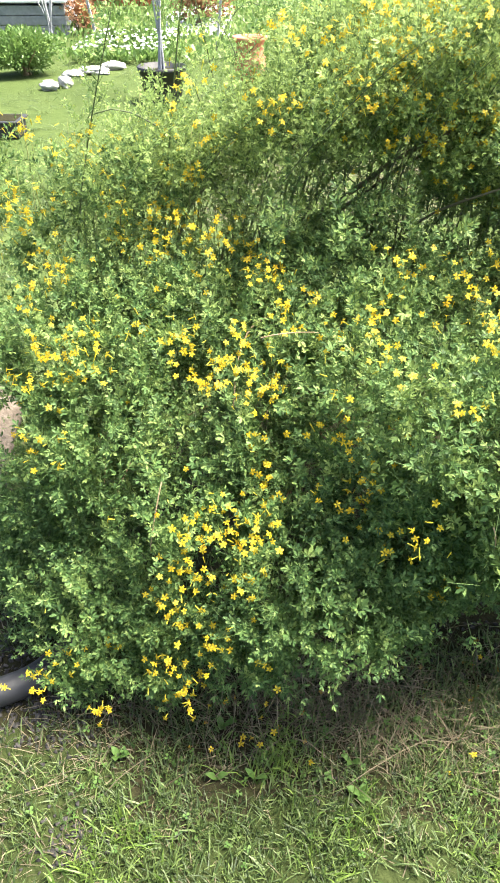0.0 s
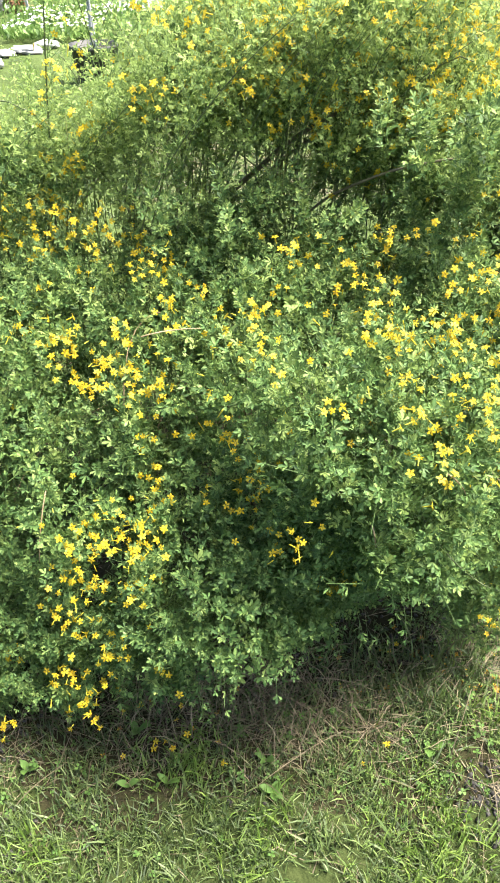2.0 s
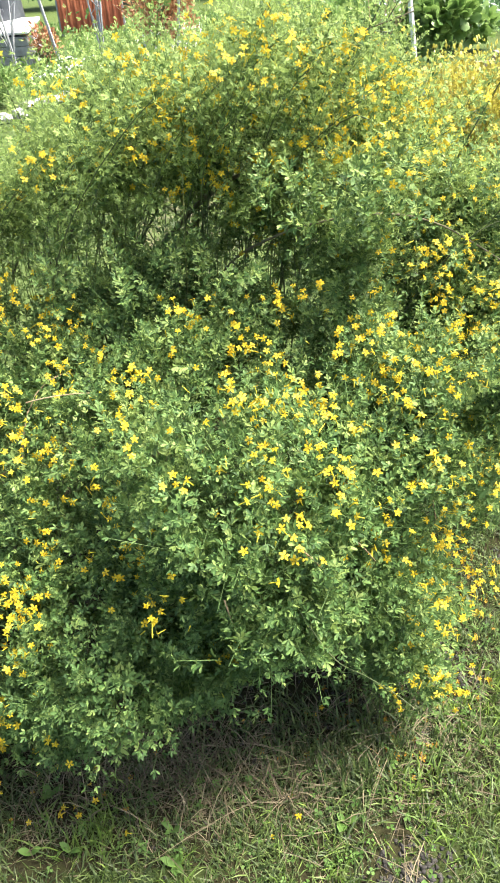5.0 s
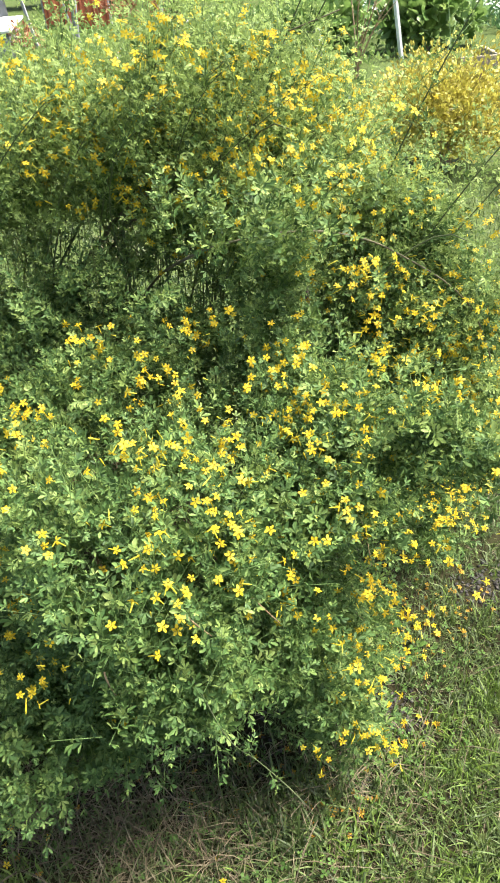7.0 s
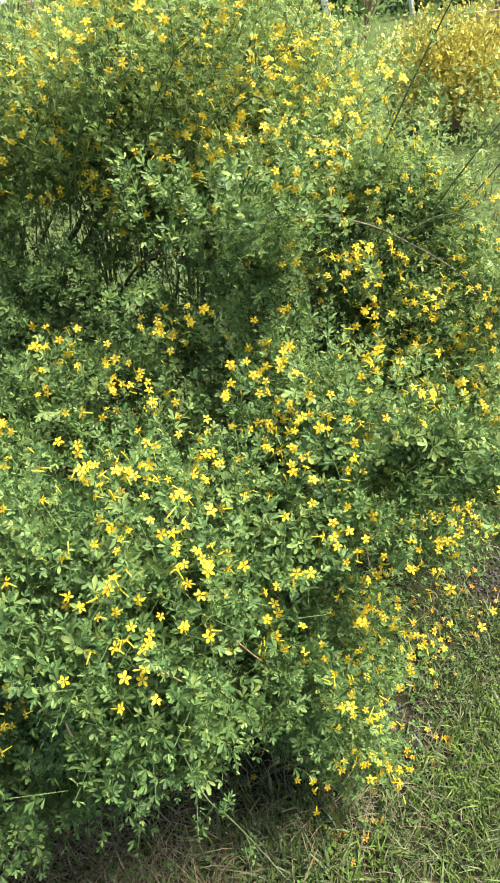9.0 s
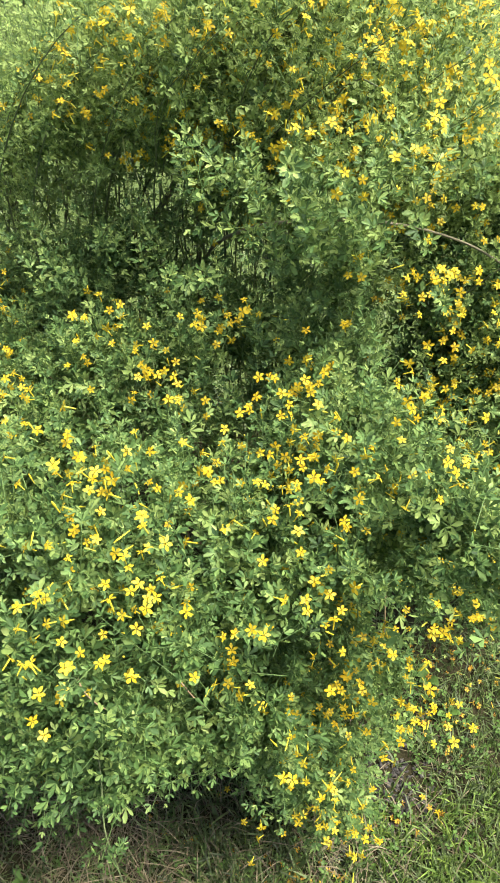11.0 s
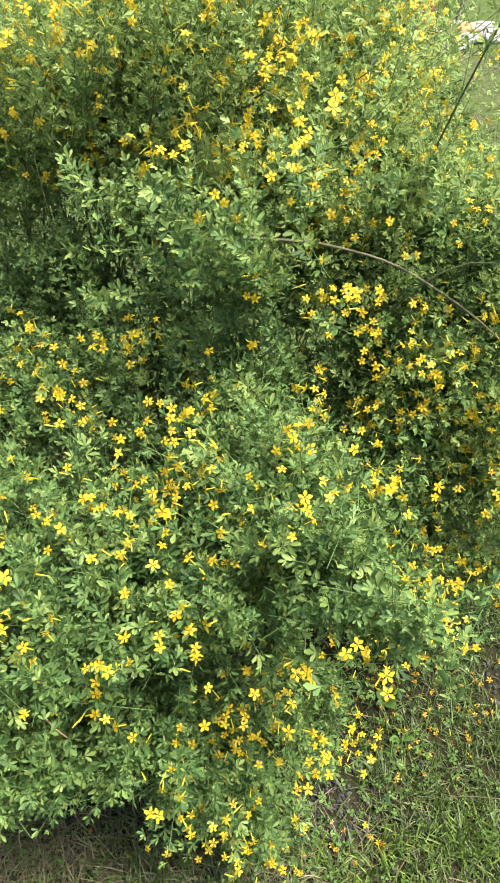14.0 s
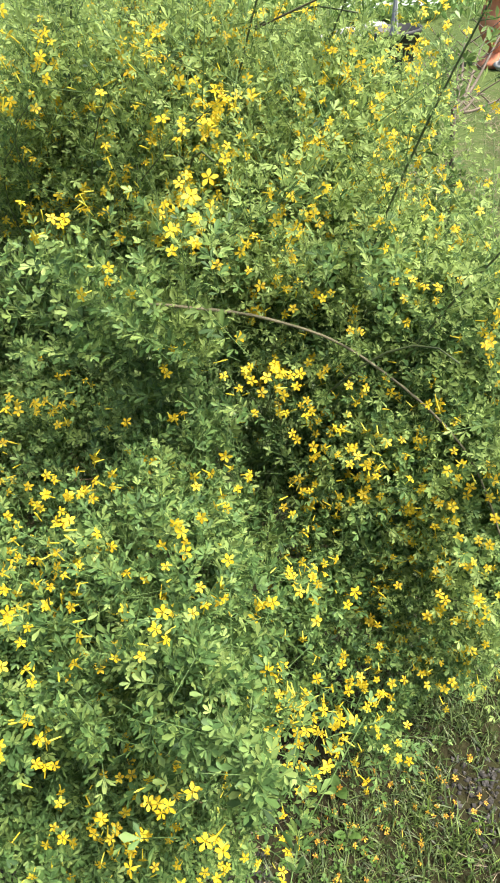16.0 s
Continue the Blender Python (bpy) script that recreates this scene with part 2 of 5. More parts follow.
def sprig(gen, length=0.09, leaves=9, young=0.0, size=0.0138, plain=False):
    """A leafy shoot along z: a green stem with leaves of three leaflets, closer towards the tip."""
    bend = gen.normal(0, 0.12, 2)
    line = np.array([(bend[0] * length * t * t, bend[1] * length * t * t, length * t) for t in (0, 1)])
    pieces = [tube(line, np.linspace(0.00062, 0.0004, len(line)), 3, 2)]
    for i in range(leaves):
        t = 0.10 + 0.9 * (i / (leaves - 1)) ** 0.85
        at = np.array([bend[0] * length * t * t, bend[1] * length * t * t, length * t])
        a = i * 2.4 + gen.normal(0, 0.3)
        rise = 0.35 + 0.75 * t + gen.normal(0, 0.15)
        out = unit(np.array([math.cos(a), math.sin(a), rise]))
        up = unit(np.array([-math.cos(a) * rise, -math.sin(a) * rise, 1.0]))
        big = size * (1.0 - 0.35 * max(0, t - 0.6) / 0.4) * gen.uniform(0.8, 1.2)
        slot = 1 if gen.random() < young * (0.3 + t) else 0
        foot = at + out * 0.0055
        sidew = unit(np.cross(out, up))
        for k, (turn, f) in enumerate(((0, 1.08), (-1, 0.78), (1, 0.78))):
            d = out + sidew * turn * 1.1 + gen.normal(0, 0.1, 3)
            pieces.append(leaflet(foot, d, up + gen.normal(0, 0.2, 3), big * f, big * f * gen.uniform(0.34, 0.42), slot, plain or t < 0.45))
    return join(pieces)


def flower(gen, size=0.0074):
    """A yellow star of five lobes on a slender tube, facing z."""
    pieces = []
    ang = np.linspace(0, 2 * math.pi, 5, endpoint=False)
    low, top = 0.0006, 0.0011
    v = [(low * math.cos(a), low * math.sin(a), -0.013) for a in ang] + [(top * math.cos(a), top * math.sin(a), 0.0) for a in ang]
    f = []
    for j in range(5):
        k = (j + 1) % 5
        f += [(j, k, 5 + k), (j, 5 + k, 5 + j)]
    pieces.append((np.array(v), np.array(f), np.ones(len(f), int)))
    for j in range(5):
        a = ang[j] + gen.normal(0, 0.08)
        d, s = np.array([math.cos(a), math.sin(a), 0]), np.array([-math.sin(a), math.cos(a), 0])
        L, W, droop = size * gen.uniform(0.9, 1.08), size * gen.uniform(0.50, 0.62), gen.normal(0.0, 0.14)
        z = np.array([0, 0, 1.0])
        q = lambda r, w, h: d * L * r + s * W * w + z * L * h
        v = np.array([q(0.08, 0, 0), q(0.55, -0.5, 0.10 + droop * 0.4), q(0.98, -0.2, droop), q(0.98, 0.2, droop), q(0.55, 0.5, 0.10 + droop * 0.4), q(0.55, 0, 0.04 + droop * 0.4)])
        f = np.array([(0, 5, 1), (1, 5, 2), (2, 5, 3), (3, 5, 4), (4, 5, 0)])
        pieces.append((v, f, np.zeros(5, int)))
    return join(pieces)


def bud(gen):
    L = gen.uniform(0.011, 0.016)
    line = np.array([(0, 0, z) for z in np.linspace(-L, 0.003, 5)])
    return tube(line, np.array([0.0006, 0.0007, 0.0009, 0.0014, 0.0006]), 4, 1)


gen = np.random.default_rng(11)
SPRIGS = [sprig(gen, gen.uniform(0.075, 0.115), int(gen.integers(8, 11)), young=0.1) for _ in range(8)]
SHORT = [sprig(gen, 0.045, 8, young=0.1, size=0.0155) for _ in range(4)]
TIPS = [sprig(gen, gen.uniform(0.06, 0.09), 9, young=1.2) for _ in range(4)]
THIN = [sprig(gen, gen.uniform(0.09, 0.12), 8, young=1.1, size=0.0120, plain=True) for _ in range(4)]
ALLSPRIGS = SPRIGS + SHORT + TIPS + THIN + [sprig(gen, 0.10, 15, young=0.1, size=0.0150)] + [sprig(gen, 0.06, 6, young=0.05, size=0.0165, plain=True) for _ in range(3)]
FLOWERS = [flower(gen) for _ in range(6)] + [bud(gen) for _ in range(3)]

# Clumps of the crown: the middle of each one's outer face, its radius, its flowers, and how thickly it is leaved.
LOW = (
    (-0.44, 1.12, 0.37, 0.13, 0, 1.0), (-0.40, 0.93, 0.34, 0.12, 4, 1.0), (-0.41, 0.85, 0.18, 0.10, 8, 1.0), (-0.32, 1.05, 0.62, 0.12, 3, 1.0),
    (-0.28, 1.12, 0.45, 0.12, 1, 1.0), (-0.28, 0.90, 0.21, 0.12, 10, 1.0), (-0.27, 0.97, 0.37, 0.12, 1, 1.0), (-0.14, 0.94, 0.53, 0.12, 26, 1.0),
    (-0.04, 1.11, 0.60, 0.12, 6, 1.1), (0.02, 0.80, 0.31, 0.12, 6, 1.0), (0.08, 0.98, 0.53, 0.12, 3, 1.1), (0.20, 0.98, 0.61, 0.11, 20, 1.0),
    (0.19, 0.74, 0.44, 0.12, 2, 1.0), (0.27, 0.85, 0.40, 0.11, 4, 1.0), (0.32, 0.93, 0.51, 0.10, 14, 1.0))
MIDDLE = (
    (-0.12, 0.87, 0.33, 0.11, 26, 0.8), (0.45, 0.87, 0.57, 0.11, 2, 1.0), (0.60, 0.91, 0.58, 0.11, 6, 1.0), (0.69, 1.05, 0.50, 0.11, 14, 1.0),
    (-0.38, 1.24, 0.77, 0.13, 24, 1.1), (-0.40, 1.25, 0.68, 0.12, 6, 1.0), (-0.25, 1.20, 0.70, 0.12, 5, 1.0), (-0.32, 1.42, 0.79, 0.13, 26, 0.8),
    (-0.20, 1.33, 0.81, 0.12, 14, 0.9), (-0.15, 1.44, 0.85, 0.12, 30, 0.8), (-0.00, 1.12, 0.72, 0.11, 26, 0.9), (0.08, 1.26, 0.80, 0.12, 12, 1.0))
MIDDLE_MORE = (
    (0.19, 1.13, 0.75, 0.12, 18, 1.0), (0.33, 0.95, 0.69, 0.11, 6, 1.0), (0.39, 1.36, 0.83, 0.12, 10, 1.0), (0.43, 0.99, 0.87, 0.12, 34, 1.0),
    (0.43, 0.92, 0.72, 0.11, 16, 1.0))
RIGHT = (
    (0.47, 1.24, 0.81, 0.12, 10, 1.0), (0.51, 0.93, 0.62, 0.11, 24, 1.0), (0.59, 1.38, 0.88, 0.12, 4, 1.0), (0.61, 1.01, 0.79, 0.12, 24, 1.0),
    (0.75, 1.36, 0.75, 0.11, 4, 0.9), (0.78, 0.93, 0.21, 0.11, 30, 0.6), (0.80, 1.13, 0.91, 0.11, 10, 1.0), (0.81, 1.12, 0.34, 0.12, 40, 0.8),
    (0.86, 1.25, 0.55, 0.12, 30, 0.9), (0.98, 1.28, 0.40, 0.12, 36, 0.7), (1.00, 1.53, 0.52, 0.13, 40, 0.8), (1.02, 1.45, 0.42, 0.13, 36, 0.6),
    (0.92, 1.53, 0.73, 0.13, 54, 1.0), (1.09, 1.51, 0.34, 0.13, 24, 0.6))
CROWN = (
    (-0.27, 1.64, 0.99, 0.12, 20, 0.5), (-0.16, 1.63, 1.03, 0.10, 12, 0.35), (-0.05, 1.53, 0.78, 0.11, 8, 0.8), (0.16, 1.92, 1.25, 0.14, 16, 0.6),
    (0.20, 1.51, 0.87, 0.12, 0, 1.1), (0.27, 1.74, 1.10, 0.13, 22, 0.8), (0.29, 1.73, 1.19, 0.13, 20, 0.8), (0.38, 1.60, 1.04, 0.12, 12, 0.9),
    (0.48, 1.74, 1.26, 0.13, 26, 0.8), (0.52, 1.65, 1.03, 0.12, 10, 0.9), (0.52, 1.86, 1.17, 0.14, 20, 0.7), (0.54, 1.56, 1.13, 0.12, 22, 0.9),
    (0.64, 1.93, 1.23, 0.14, 24, 0.7), (0.69, 1.60, 0.73, 0.12, 2, 1.0))
CROWN_RIGHT = (
    (0.63, 1.62, 0.91, 0.11, 4, 1.1), (0.72, 1.65, 1.08, 0.13, 40, 1.1), (0.74, 1.85, 1.15, 0.14, 34, 0.9), (0.84, 1.57, 0.84, 0.12, 44, 1.0),
    (0.87, 1.59, 0.98, 0.12, 36, 1.0), (0.97, 1.66, 1.00, 0.12, 24, 0.8), (1.03, 1.60, 0.91, 0.12, 36, 1.0), (1.07, 1.58, 0.79, 0.13, 46, 1.1),
    (0.81, 1.66, 1.05, 0.11, 32, 0.9), (0.38, 1.65, 1.19, 0.11, 20, 0.6), (1.14, 1.62, 0.62, 0.12, 26, 0.9))
LEFT = (
    (-0.52, 1.35, 0.72, 0.13, 26, 1.0), (-0.50, 1.55, 0.90, 0.13, 24, 0.8), (-0.40, 1.60, 1.00, 0.13, 22, 0.6), (-0.60, 1.70, 1.00, 0.14, 20, 0.4),
    (-0.56, 1.20, 0.80, 0.12, 18, 0.9), (-0.45, 1.42, 0.86, 0.12, 26, 0.9), (-0.20, 1.38, 0.62, 0.12, 4, 0.8), (0.06, 1.38, 0.80, 0.12, 8, 1.0),
    (0.30, 1.23, 0.84, 0.12, 8, 1.0), (-0.06, 1.33, 0.84, 0.11, 20, 0.9), (0.18, 1.33, 0.84, 0.11, 3, 1.0), (0.09, 1.17, 0.71, 0.11, 14, 1.0))
UNDER = (
    (0.41, 0.92, 0.43, 0.10, 4, 1.0), (0.48, 0.90, 0.50, 0.10, 8, 0.9), (-0.50, 1.10, 0.50, 0.12, 1, 1.0), (-0.55, 1.08, 0.34, 0.12, 0, 1.0),
    (-0.42, 1.08, 0.58, 0.11, 2, 1.0), (-0.52, 1.02, 0.22, 0.11, 3, 0.9), (0.30, 0.92, 0.62, 0.10, 6, 1.0), (0.42, 0.82, 0.61, 0.10, 2, 1.0),
    (0.22, 0.87, 0.51, 0.10, 3, 1.0), (0.69, 1.03, 0.36, 0.10, 16, 0.8), (0.71, 1.00, 0.27, 0.09, 16, 0.6),
    (0.79, 1.06, 0.28, 0.10, 22, 0.6), (0.61, 0.95, 0.47, 0.09, 6, 0.4), (0.26, 0.83, 0.40, 0.10, 2, 0.9), (-0.18, 0.84, 0.20, 0.10, 16, 0.7))
FILL = (
    (0.10, 1.58, 0.86, 0.11, 2, 1.2), (0.22, 1.49, 0.92, 0.11, 1, 1.2), (0.31, 1.47, 0.88, 0.10, 2, 1.1), (0.02, 1.54, 0.84, 0.10, 4, 1.0),
    (0.12, 1.56, 0.80, 0.11, 1, 0.9), (0.26, 1.62, 0.79, 0.11, 1, 0.9), (0.01, 1.60, 0.76, 0.11, 2, 0.7), (0.36, 1.58, 0.80, 0.10, 1, 0.9),
    (0.46, 1.52, 0.84, 0.10, 2, 0.9), (0.74, 1.18, 0.77, 0.11, 6, 1.0), (0.76, 1.14, 0.64, 0.10, 8, 1.0), (0.69, 1.15, 0.77, 0.10, 8, 1.0))
FILL_MORE = (
    (0.09, 0.79, 0.48, 0.11, 1, 1.0), (0.13, 0.82, 0.43, 0.11, 1, 1.0), (0.03, 0.86, 0.43, 0.11, 8, 1.0), (0.82, 1.29, 0.66, 0.11, 14, 0.9),
    (0.88, 1.38, 0.66, 0.11, 16, 0.9), (0.60, 1.12, 0.78, 0.11, 6, 1.0), (0.66, 1.27, 0.82, 0.11, 4, 1.0), (-0.06, 1.02, 0.50, 0.11, 8, 1.0),
    (0.52, 0.91, 0.61, 0.10, 2, 1.0))
TOP = (
    (0.03, 1.66, 1.13, 0.10, 3, 0.8), (0.17, 1.60, 1.18, 0.10, 3, 0.9), (0.33, 1.60, 1.21, 0.10, 4, 0.9), (0.48, 1.57, 1.21, 0.10, 4, 0.9), (0.62, 1.62, 1.21, 0.10, 5, 0.9),
    (0.75, 1.62, 1.14, 0.10, 5, 0.9), (0.14, 1.80, 1.18, 0.10, 4, 0.7), (0.32, 1.78, 1.24, 0.10, 4, 0.7), (0.50, 1.76, 1.27, 0.10, 5, 0.8), (0.68, 1.78, 1.22, 0.10, 5, 0.8),
    (-0.12, 1.60, 1.06, 0.10, 3, 0.6), (-0.28, 1.56, 0.98, 0.10, 3, 0.6), (0.40, 1.90, 1.25, 0.10, 4, 0.6))
SKIRT = (
    (1.04, 1.58, 0.91, 0.10, 6, 1.2), (1.10, 1.56, 0.80, 0.10, 8, 1.2), (1.10, 1.64, 0.86, 0.10, 6, 1.1), (0.97, 1.60, 1.00, 0.10, 8, 1.2), (1.16, 1.58, 0.66, 0.10, 8, 1.1),
    (0.90, 1.62, 1.06, 0.10, 8, 1.2), (1.20, 1.68, 0.72, 0.11, 6, 1.0), (1.02, 1.72, 0.96, 0.11, 6, 1.1), (0.95, 1.52, 0.86, 0.09, 6, 1.1), (1.12, 1.52, 0.55, 0.10, 8, 0.9))
REAR = (
    (0.80, 2.00, 1.15, 0.10, 10, 0.7), (0.78, 1.88, 1.22, 0.09, 8, 0.6), (0.70, 1.95, 1.16, 0.10, 8, 0.7), (0.90, 2.00, 1.00, 0.10, 10, 0.8), (0.84, 2.09, 1.19, 0.06, 18, 0.5),
    (0.95, 1.88, 0.92, 0.10, 8, 0.8), (0.48, 0.735, 0.63, 0.065, 1, 1.0), (0.52, 0.745, 0.60, 0.06, 0, 1.0), (0.44, 0.735, 0.67, 0.065, 1, 1.0), (0.34, 0.84, 0.34, 0.07, 1, 0.9))
HANGING = (
    (0.68, 0.84, 0.55, 0.07, 2, 1.0), (0.74, 0.90, 0.33, 0.08, 10, 0.8), (0.70, 0.94, 0.26, 0.07, 8, 0.7), (0.66, 0.88, 0.44, 0.07, 6, 0.8),
    (0.22, 1.00, 0.85, 0.08, 2, 1.0), (0.28, 0.91, 0.85, 0.08, 2, 1.0), (0.32, 0.83, 0.825, 0.08, 2, 1.0), (0.39, 0.765, 0.805, 0.07, 2, 1.0),
    (0.50, 0.78, 0.81, 0.07, 2, 1.0), (0.57, 0.82, 0.84, 0.07, 3, 1.0), (0.74, 0.95, 0.79, 0.07, 3, 1.0), (0.52, 0.91, 0.84, 0.08, 2, 1.0))
HANGING_MORE = (
    (0.66, 1.37, 1.06, 0.06, 0, 1.0), (0.60, 1.41, 1.08, 0.06, 0, 0.9), (0.71, 1.40, 1.04, 0.06, 0, 1.0),
    (0.93, 1.00, 0.885, 0.06, 1, 1.0), (1.00, 0.975, 0.875, 0.055, 1, 1.0), (0.87, 0.99, 0.87, 0.06, 1, 1.0), (0.88, 1.06, 0.88, 0.06, 2, 0.9), (0.96, 0.99, 0.89, 0.05, 3, 0.9), (0.91, 1.12, 0.85, 0.06, 4, 0.8), (0.80, 1.09, 0.86, 0.07, 3, 0.9))
clumps = np.array(LOW + MIDDLE + MIDDLE_MORE + RIGHT + CROWN + CROWN_RIGHT + LEFT + UNDER + FILL + FILL_MORE + TOP + SKIRT + REAR + HANGING + HANGING_MORE)
pairs = [(a, b) for a, b in combinations(range(len(clumps)), 2) if 0.13 < np.linalg.norm(clumps[a, :3] - clumps[b, :3]) < 0.235]
clumps = np.concatenate([clumps, [(clumps[a] + clumps[b]) * (0.5, 0.5, 0.5, 0.46, 0.13, 0.5) for a, b in pairs]])
facing = np.zeros((len(clumps), 3))
facing[:] = (0, -0.55, 0.80)
facing[clumps[:, 2] < 0.65] = (0, -0.85, 0.50)
facing[:, 0] += np.where(clumps[:, 0] > 0.7, 0.45, 0) + np.where(clumps[:, 0] < -0.25, -0.3, 0)
facing = unit(facing)
middles = clumps[:, :3] - facing * (clumps[:, 3:4] * 0.72 + 0.03)
radii = clumps[:, 3]


def depth_in_crown(p, skip):
    """How deep points lie inside the other clumps."""
    d = radii[None] - np.linalg.norm(p[:, None] - middles[None], axis=2)
    if skip is not None:
        d[:, skip] = -1
    return d.max(1)


shrub = thing("jasmine_shrub", (0.35, 1.6, 0.0), "tall yellow-flowering jasmine shrub with arching green shoots on a lawn", "shrub")
shrub_base = np.array(shrub.location)
clumps[:, 5] *= np.where((clumps[:, 0] > 0.84) & (clumps[:, 1] > 1.15) & (clumps[:, 2] < 0.98), 1.25, 1.0)      # the side towards the sun is leafier
gen = np.random.default_rng(5)
own = len(clumps) - len(pairs)
places, ways, kinds, fplaces, fways = [], [], [], [], []
for i, (x, y, z, r, nf, thick) in enumerate(clumps):
    airy = y > 1.45 and z > 0.72
    n = int((120 if i < own else 34 if airy else 58) * r * r / 0.0144 * thick * (1.7 if z > 0.98 else 1.0))
    m = max(3, int(n / 4.0))                               # sprays: a leading shoot with its side sprigs
    d0 = unit(gen.normal(size=(m * 2, 3)) + facing[i] * 0.6)
    if z > 0.98:
        d0[:, 2] = np.abs(d0[:, 2])
    c0 = middles[i] + d0 * (r * gen.uniform(0.86, 1.04, m * 2))[:, None]
    ok = depth_in_crown(c0, i) < 0.03
    d0, c0 = d0[ok][:m], c0[ok][:m]
    if not len(c0):
        continue
    w0 = unit(d0 * 0.7 + np.array([0, -0.1, 0.60]) + gen.normal(0, 0.25, d0.shape))
    spray = gen.integers(0, len(c0), n)
    back = gen.uniform(0, 1, n)
    d = d0[spray]
    p = c0[spray] - w0[spray] * (back * 0.09)[:, None] + gen.normal(0, 0.007, (n, 3))
    w = unit(w0[spray] + gen.normal(0, 1, (n, 3)) * (0.15 + 0.55 * back)[:, None])
    keep = (depth_in_crown(p, i) < 0.06) & (p[:, 2] > 0.04)
    p, d, w = p[keep], d[keep], w[keep]
    places.append(p - w * 0.05), ways.append(w)
    k = gen.integers(0, 12, len(p))
    up = (d[:, 2] > 0.3) & (gen.random(len(p)) < (0.18 if z > 0.7 else 0.05))
    k[up] = gen.integers(12, 16, up.sum())
    if z > 1.0:
        thin = gen.random(len(p)) < 0.7
        k[thin] = gen.integers(12, 20, thin.sum())
    kinds.append(k)
    # flowers in small bunches on the outer face
    left = int(nf * (0.25 if z < 1.0 else 1.0))
    while left > 0:
        m = min(left, int(gen.integers(2, 8)))
        left -= m
        for _ in range(12):
            dd = unit(gen.normal(size=3) * 0.75 + facing[i])
            c = middles[i] + dd * r * gen.uniform(0.95, 1.22)
            if depth_in_crown(c[None], i)[0] < 0.004 and c[2] > 0.03:
                break
        for _ in range(m):
            fplaces.append(c + gen.normal(0, 0.021, 3))
            fways.append(unit(dd * 0.6 + facing[i] * 0.5 + gen.normal(0, 0.42, 3)))
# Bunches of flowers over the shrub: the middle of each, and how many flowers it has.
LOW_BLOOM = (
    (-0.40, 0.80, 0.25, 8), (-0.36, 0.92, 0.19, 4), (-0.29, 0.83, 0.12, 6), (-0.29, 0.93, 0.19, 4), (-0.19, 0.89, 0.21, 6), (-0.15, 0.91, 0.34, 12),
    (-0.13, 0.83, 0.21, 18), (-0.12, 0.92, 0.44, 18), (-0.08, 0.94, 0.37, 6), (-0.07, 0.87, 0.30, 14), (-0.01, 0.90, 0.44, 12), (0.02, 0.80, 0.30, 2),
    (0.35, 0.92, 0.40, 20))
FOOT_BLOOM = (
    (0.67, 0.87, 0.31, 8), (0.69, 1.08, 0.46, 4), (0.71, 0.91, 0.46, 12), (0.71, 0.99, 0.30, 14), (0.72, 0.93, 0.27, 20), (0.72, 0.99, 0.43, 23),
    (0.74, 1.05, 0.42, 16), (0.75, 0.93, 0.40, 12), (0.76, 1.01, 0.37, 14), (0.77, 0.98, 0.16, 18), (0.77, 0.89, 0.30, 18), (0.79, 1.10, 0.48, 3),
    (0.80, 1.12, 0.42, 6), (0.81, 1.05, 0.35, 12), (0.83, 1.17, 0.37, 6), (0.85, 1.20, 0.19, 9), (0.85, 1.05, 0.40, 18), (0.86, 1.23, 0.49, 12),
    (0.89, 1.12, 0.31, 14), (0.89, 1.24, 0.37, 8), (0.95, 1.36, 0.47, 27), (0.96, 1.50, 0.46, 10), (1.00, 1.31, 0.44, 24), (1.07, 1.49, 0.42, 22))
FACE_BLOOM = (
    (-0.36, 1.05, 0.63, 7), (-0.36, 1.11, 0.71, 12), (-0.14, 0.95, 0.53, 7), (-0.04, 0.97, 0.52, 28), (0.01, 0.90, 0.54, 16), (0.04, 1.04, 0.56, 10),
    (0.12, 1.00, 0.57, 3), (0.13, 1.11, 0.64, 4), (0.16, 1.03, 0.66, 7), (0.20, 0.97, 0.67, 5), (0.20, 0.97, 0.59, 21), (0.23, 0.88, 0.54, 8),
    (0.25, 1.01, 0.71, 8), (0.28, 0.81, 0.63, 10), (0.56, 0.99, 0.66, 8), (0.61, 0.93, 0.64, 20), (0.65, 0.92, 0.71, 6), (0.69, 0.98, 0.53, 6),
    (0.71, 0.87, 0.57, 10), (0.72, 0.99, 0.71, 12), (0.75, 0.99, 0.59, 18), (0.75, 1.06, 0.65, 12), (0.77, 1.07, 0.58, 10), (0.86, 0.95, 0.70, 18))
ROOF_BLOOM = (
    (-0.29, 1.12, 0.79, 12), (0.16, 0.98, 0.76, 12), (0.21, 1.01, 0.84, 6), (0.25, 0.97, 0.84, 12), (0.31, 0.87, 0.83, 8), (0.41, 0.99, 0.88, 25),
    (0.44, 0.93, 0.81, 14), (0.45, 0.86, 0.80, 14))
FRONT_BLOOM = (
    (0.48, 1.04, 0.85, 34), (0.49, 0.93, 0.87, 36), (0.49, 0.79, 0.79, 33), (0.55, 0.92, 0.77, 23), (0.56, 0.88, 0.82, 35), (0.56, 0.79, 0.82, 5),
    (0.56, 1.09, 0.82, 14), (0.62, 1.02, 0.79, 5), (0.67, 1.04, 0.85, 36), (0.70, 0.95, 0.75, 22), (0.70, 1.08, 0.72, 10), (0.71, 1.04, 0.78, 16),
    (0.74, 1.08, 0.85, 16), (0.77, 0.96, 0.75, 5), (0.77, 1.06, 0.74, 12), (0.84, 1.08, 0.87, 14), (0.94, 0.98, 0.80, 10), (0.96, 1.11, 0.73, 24))
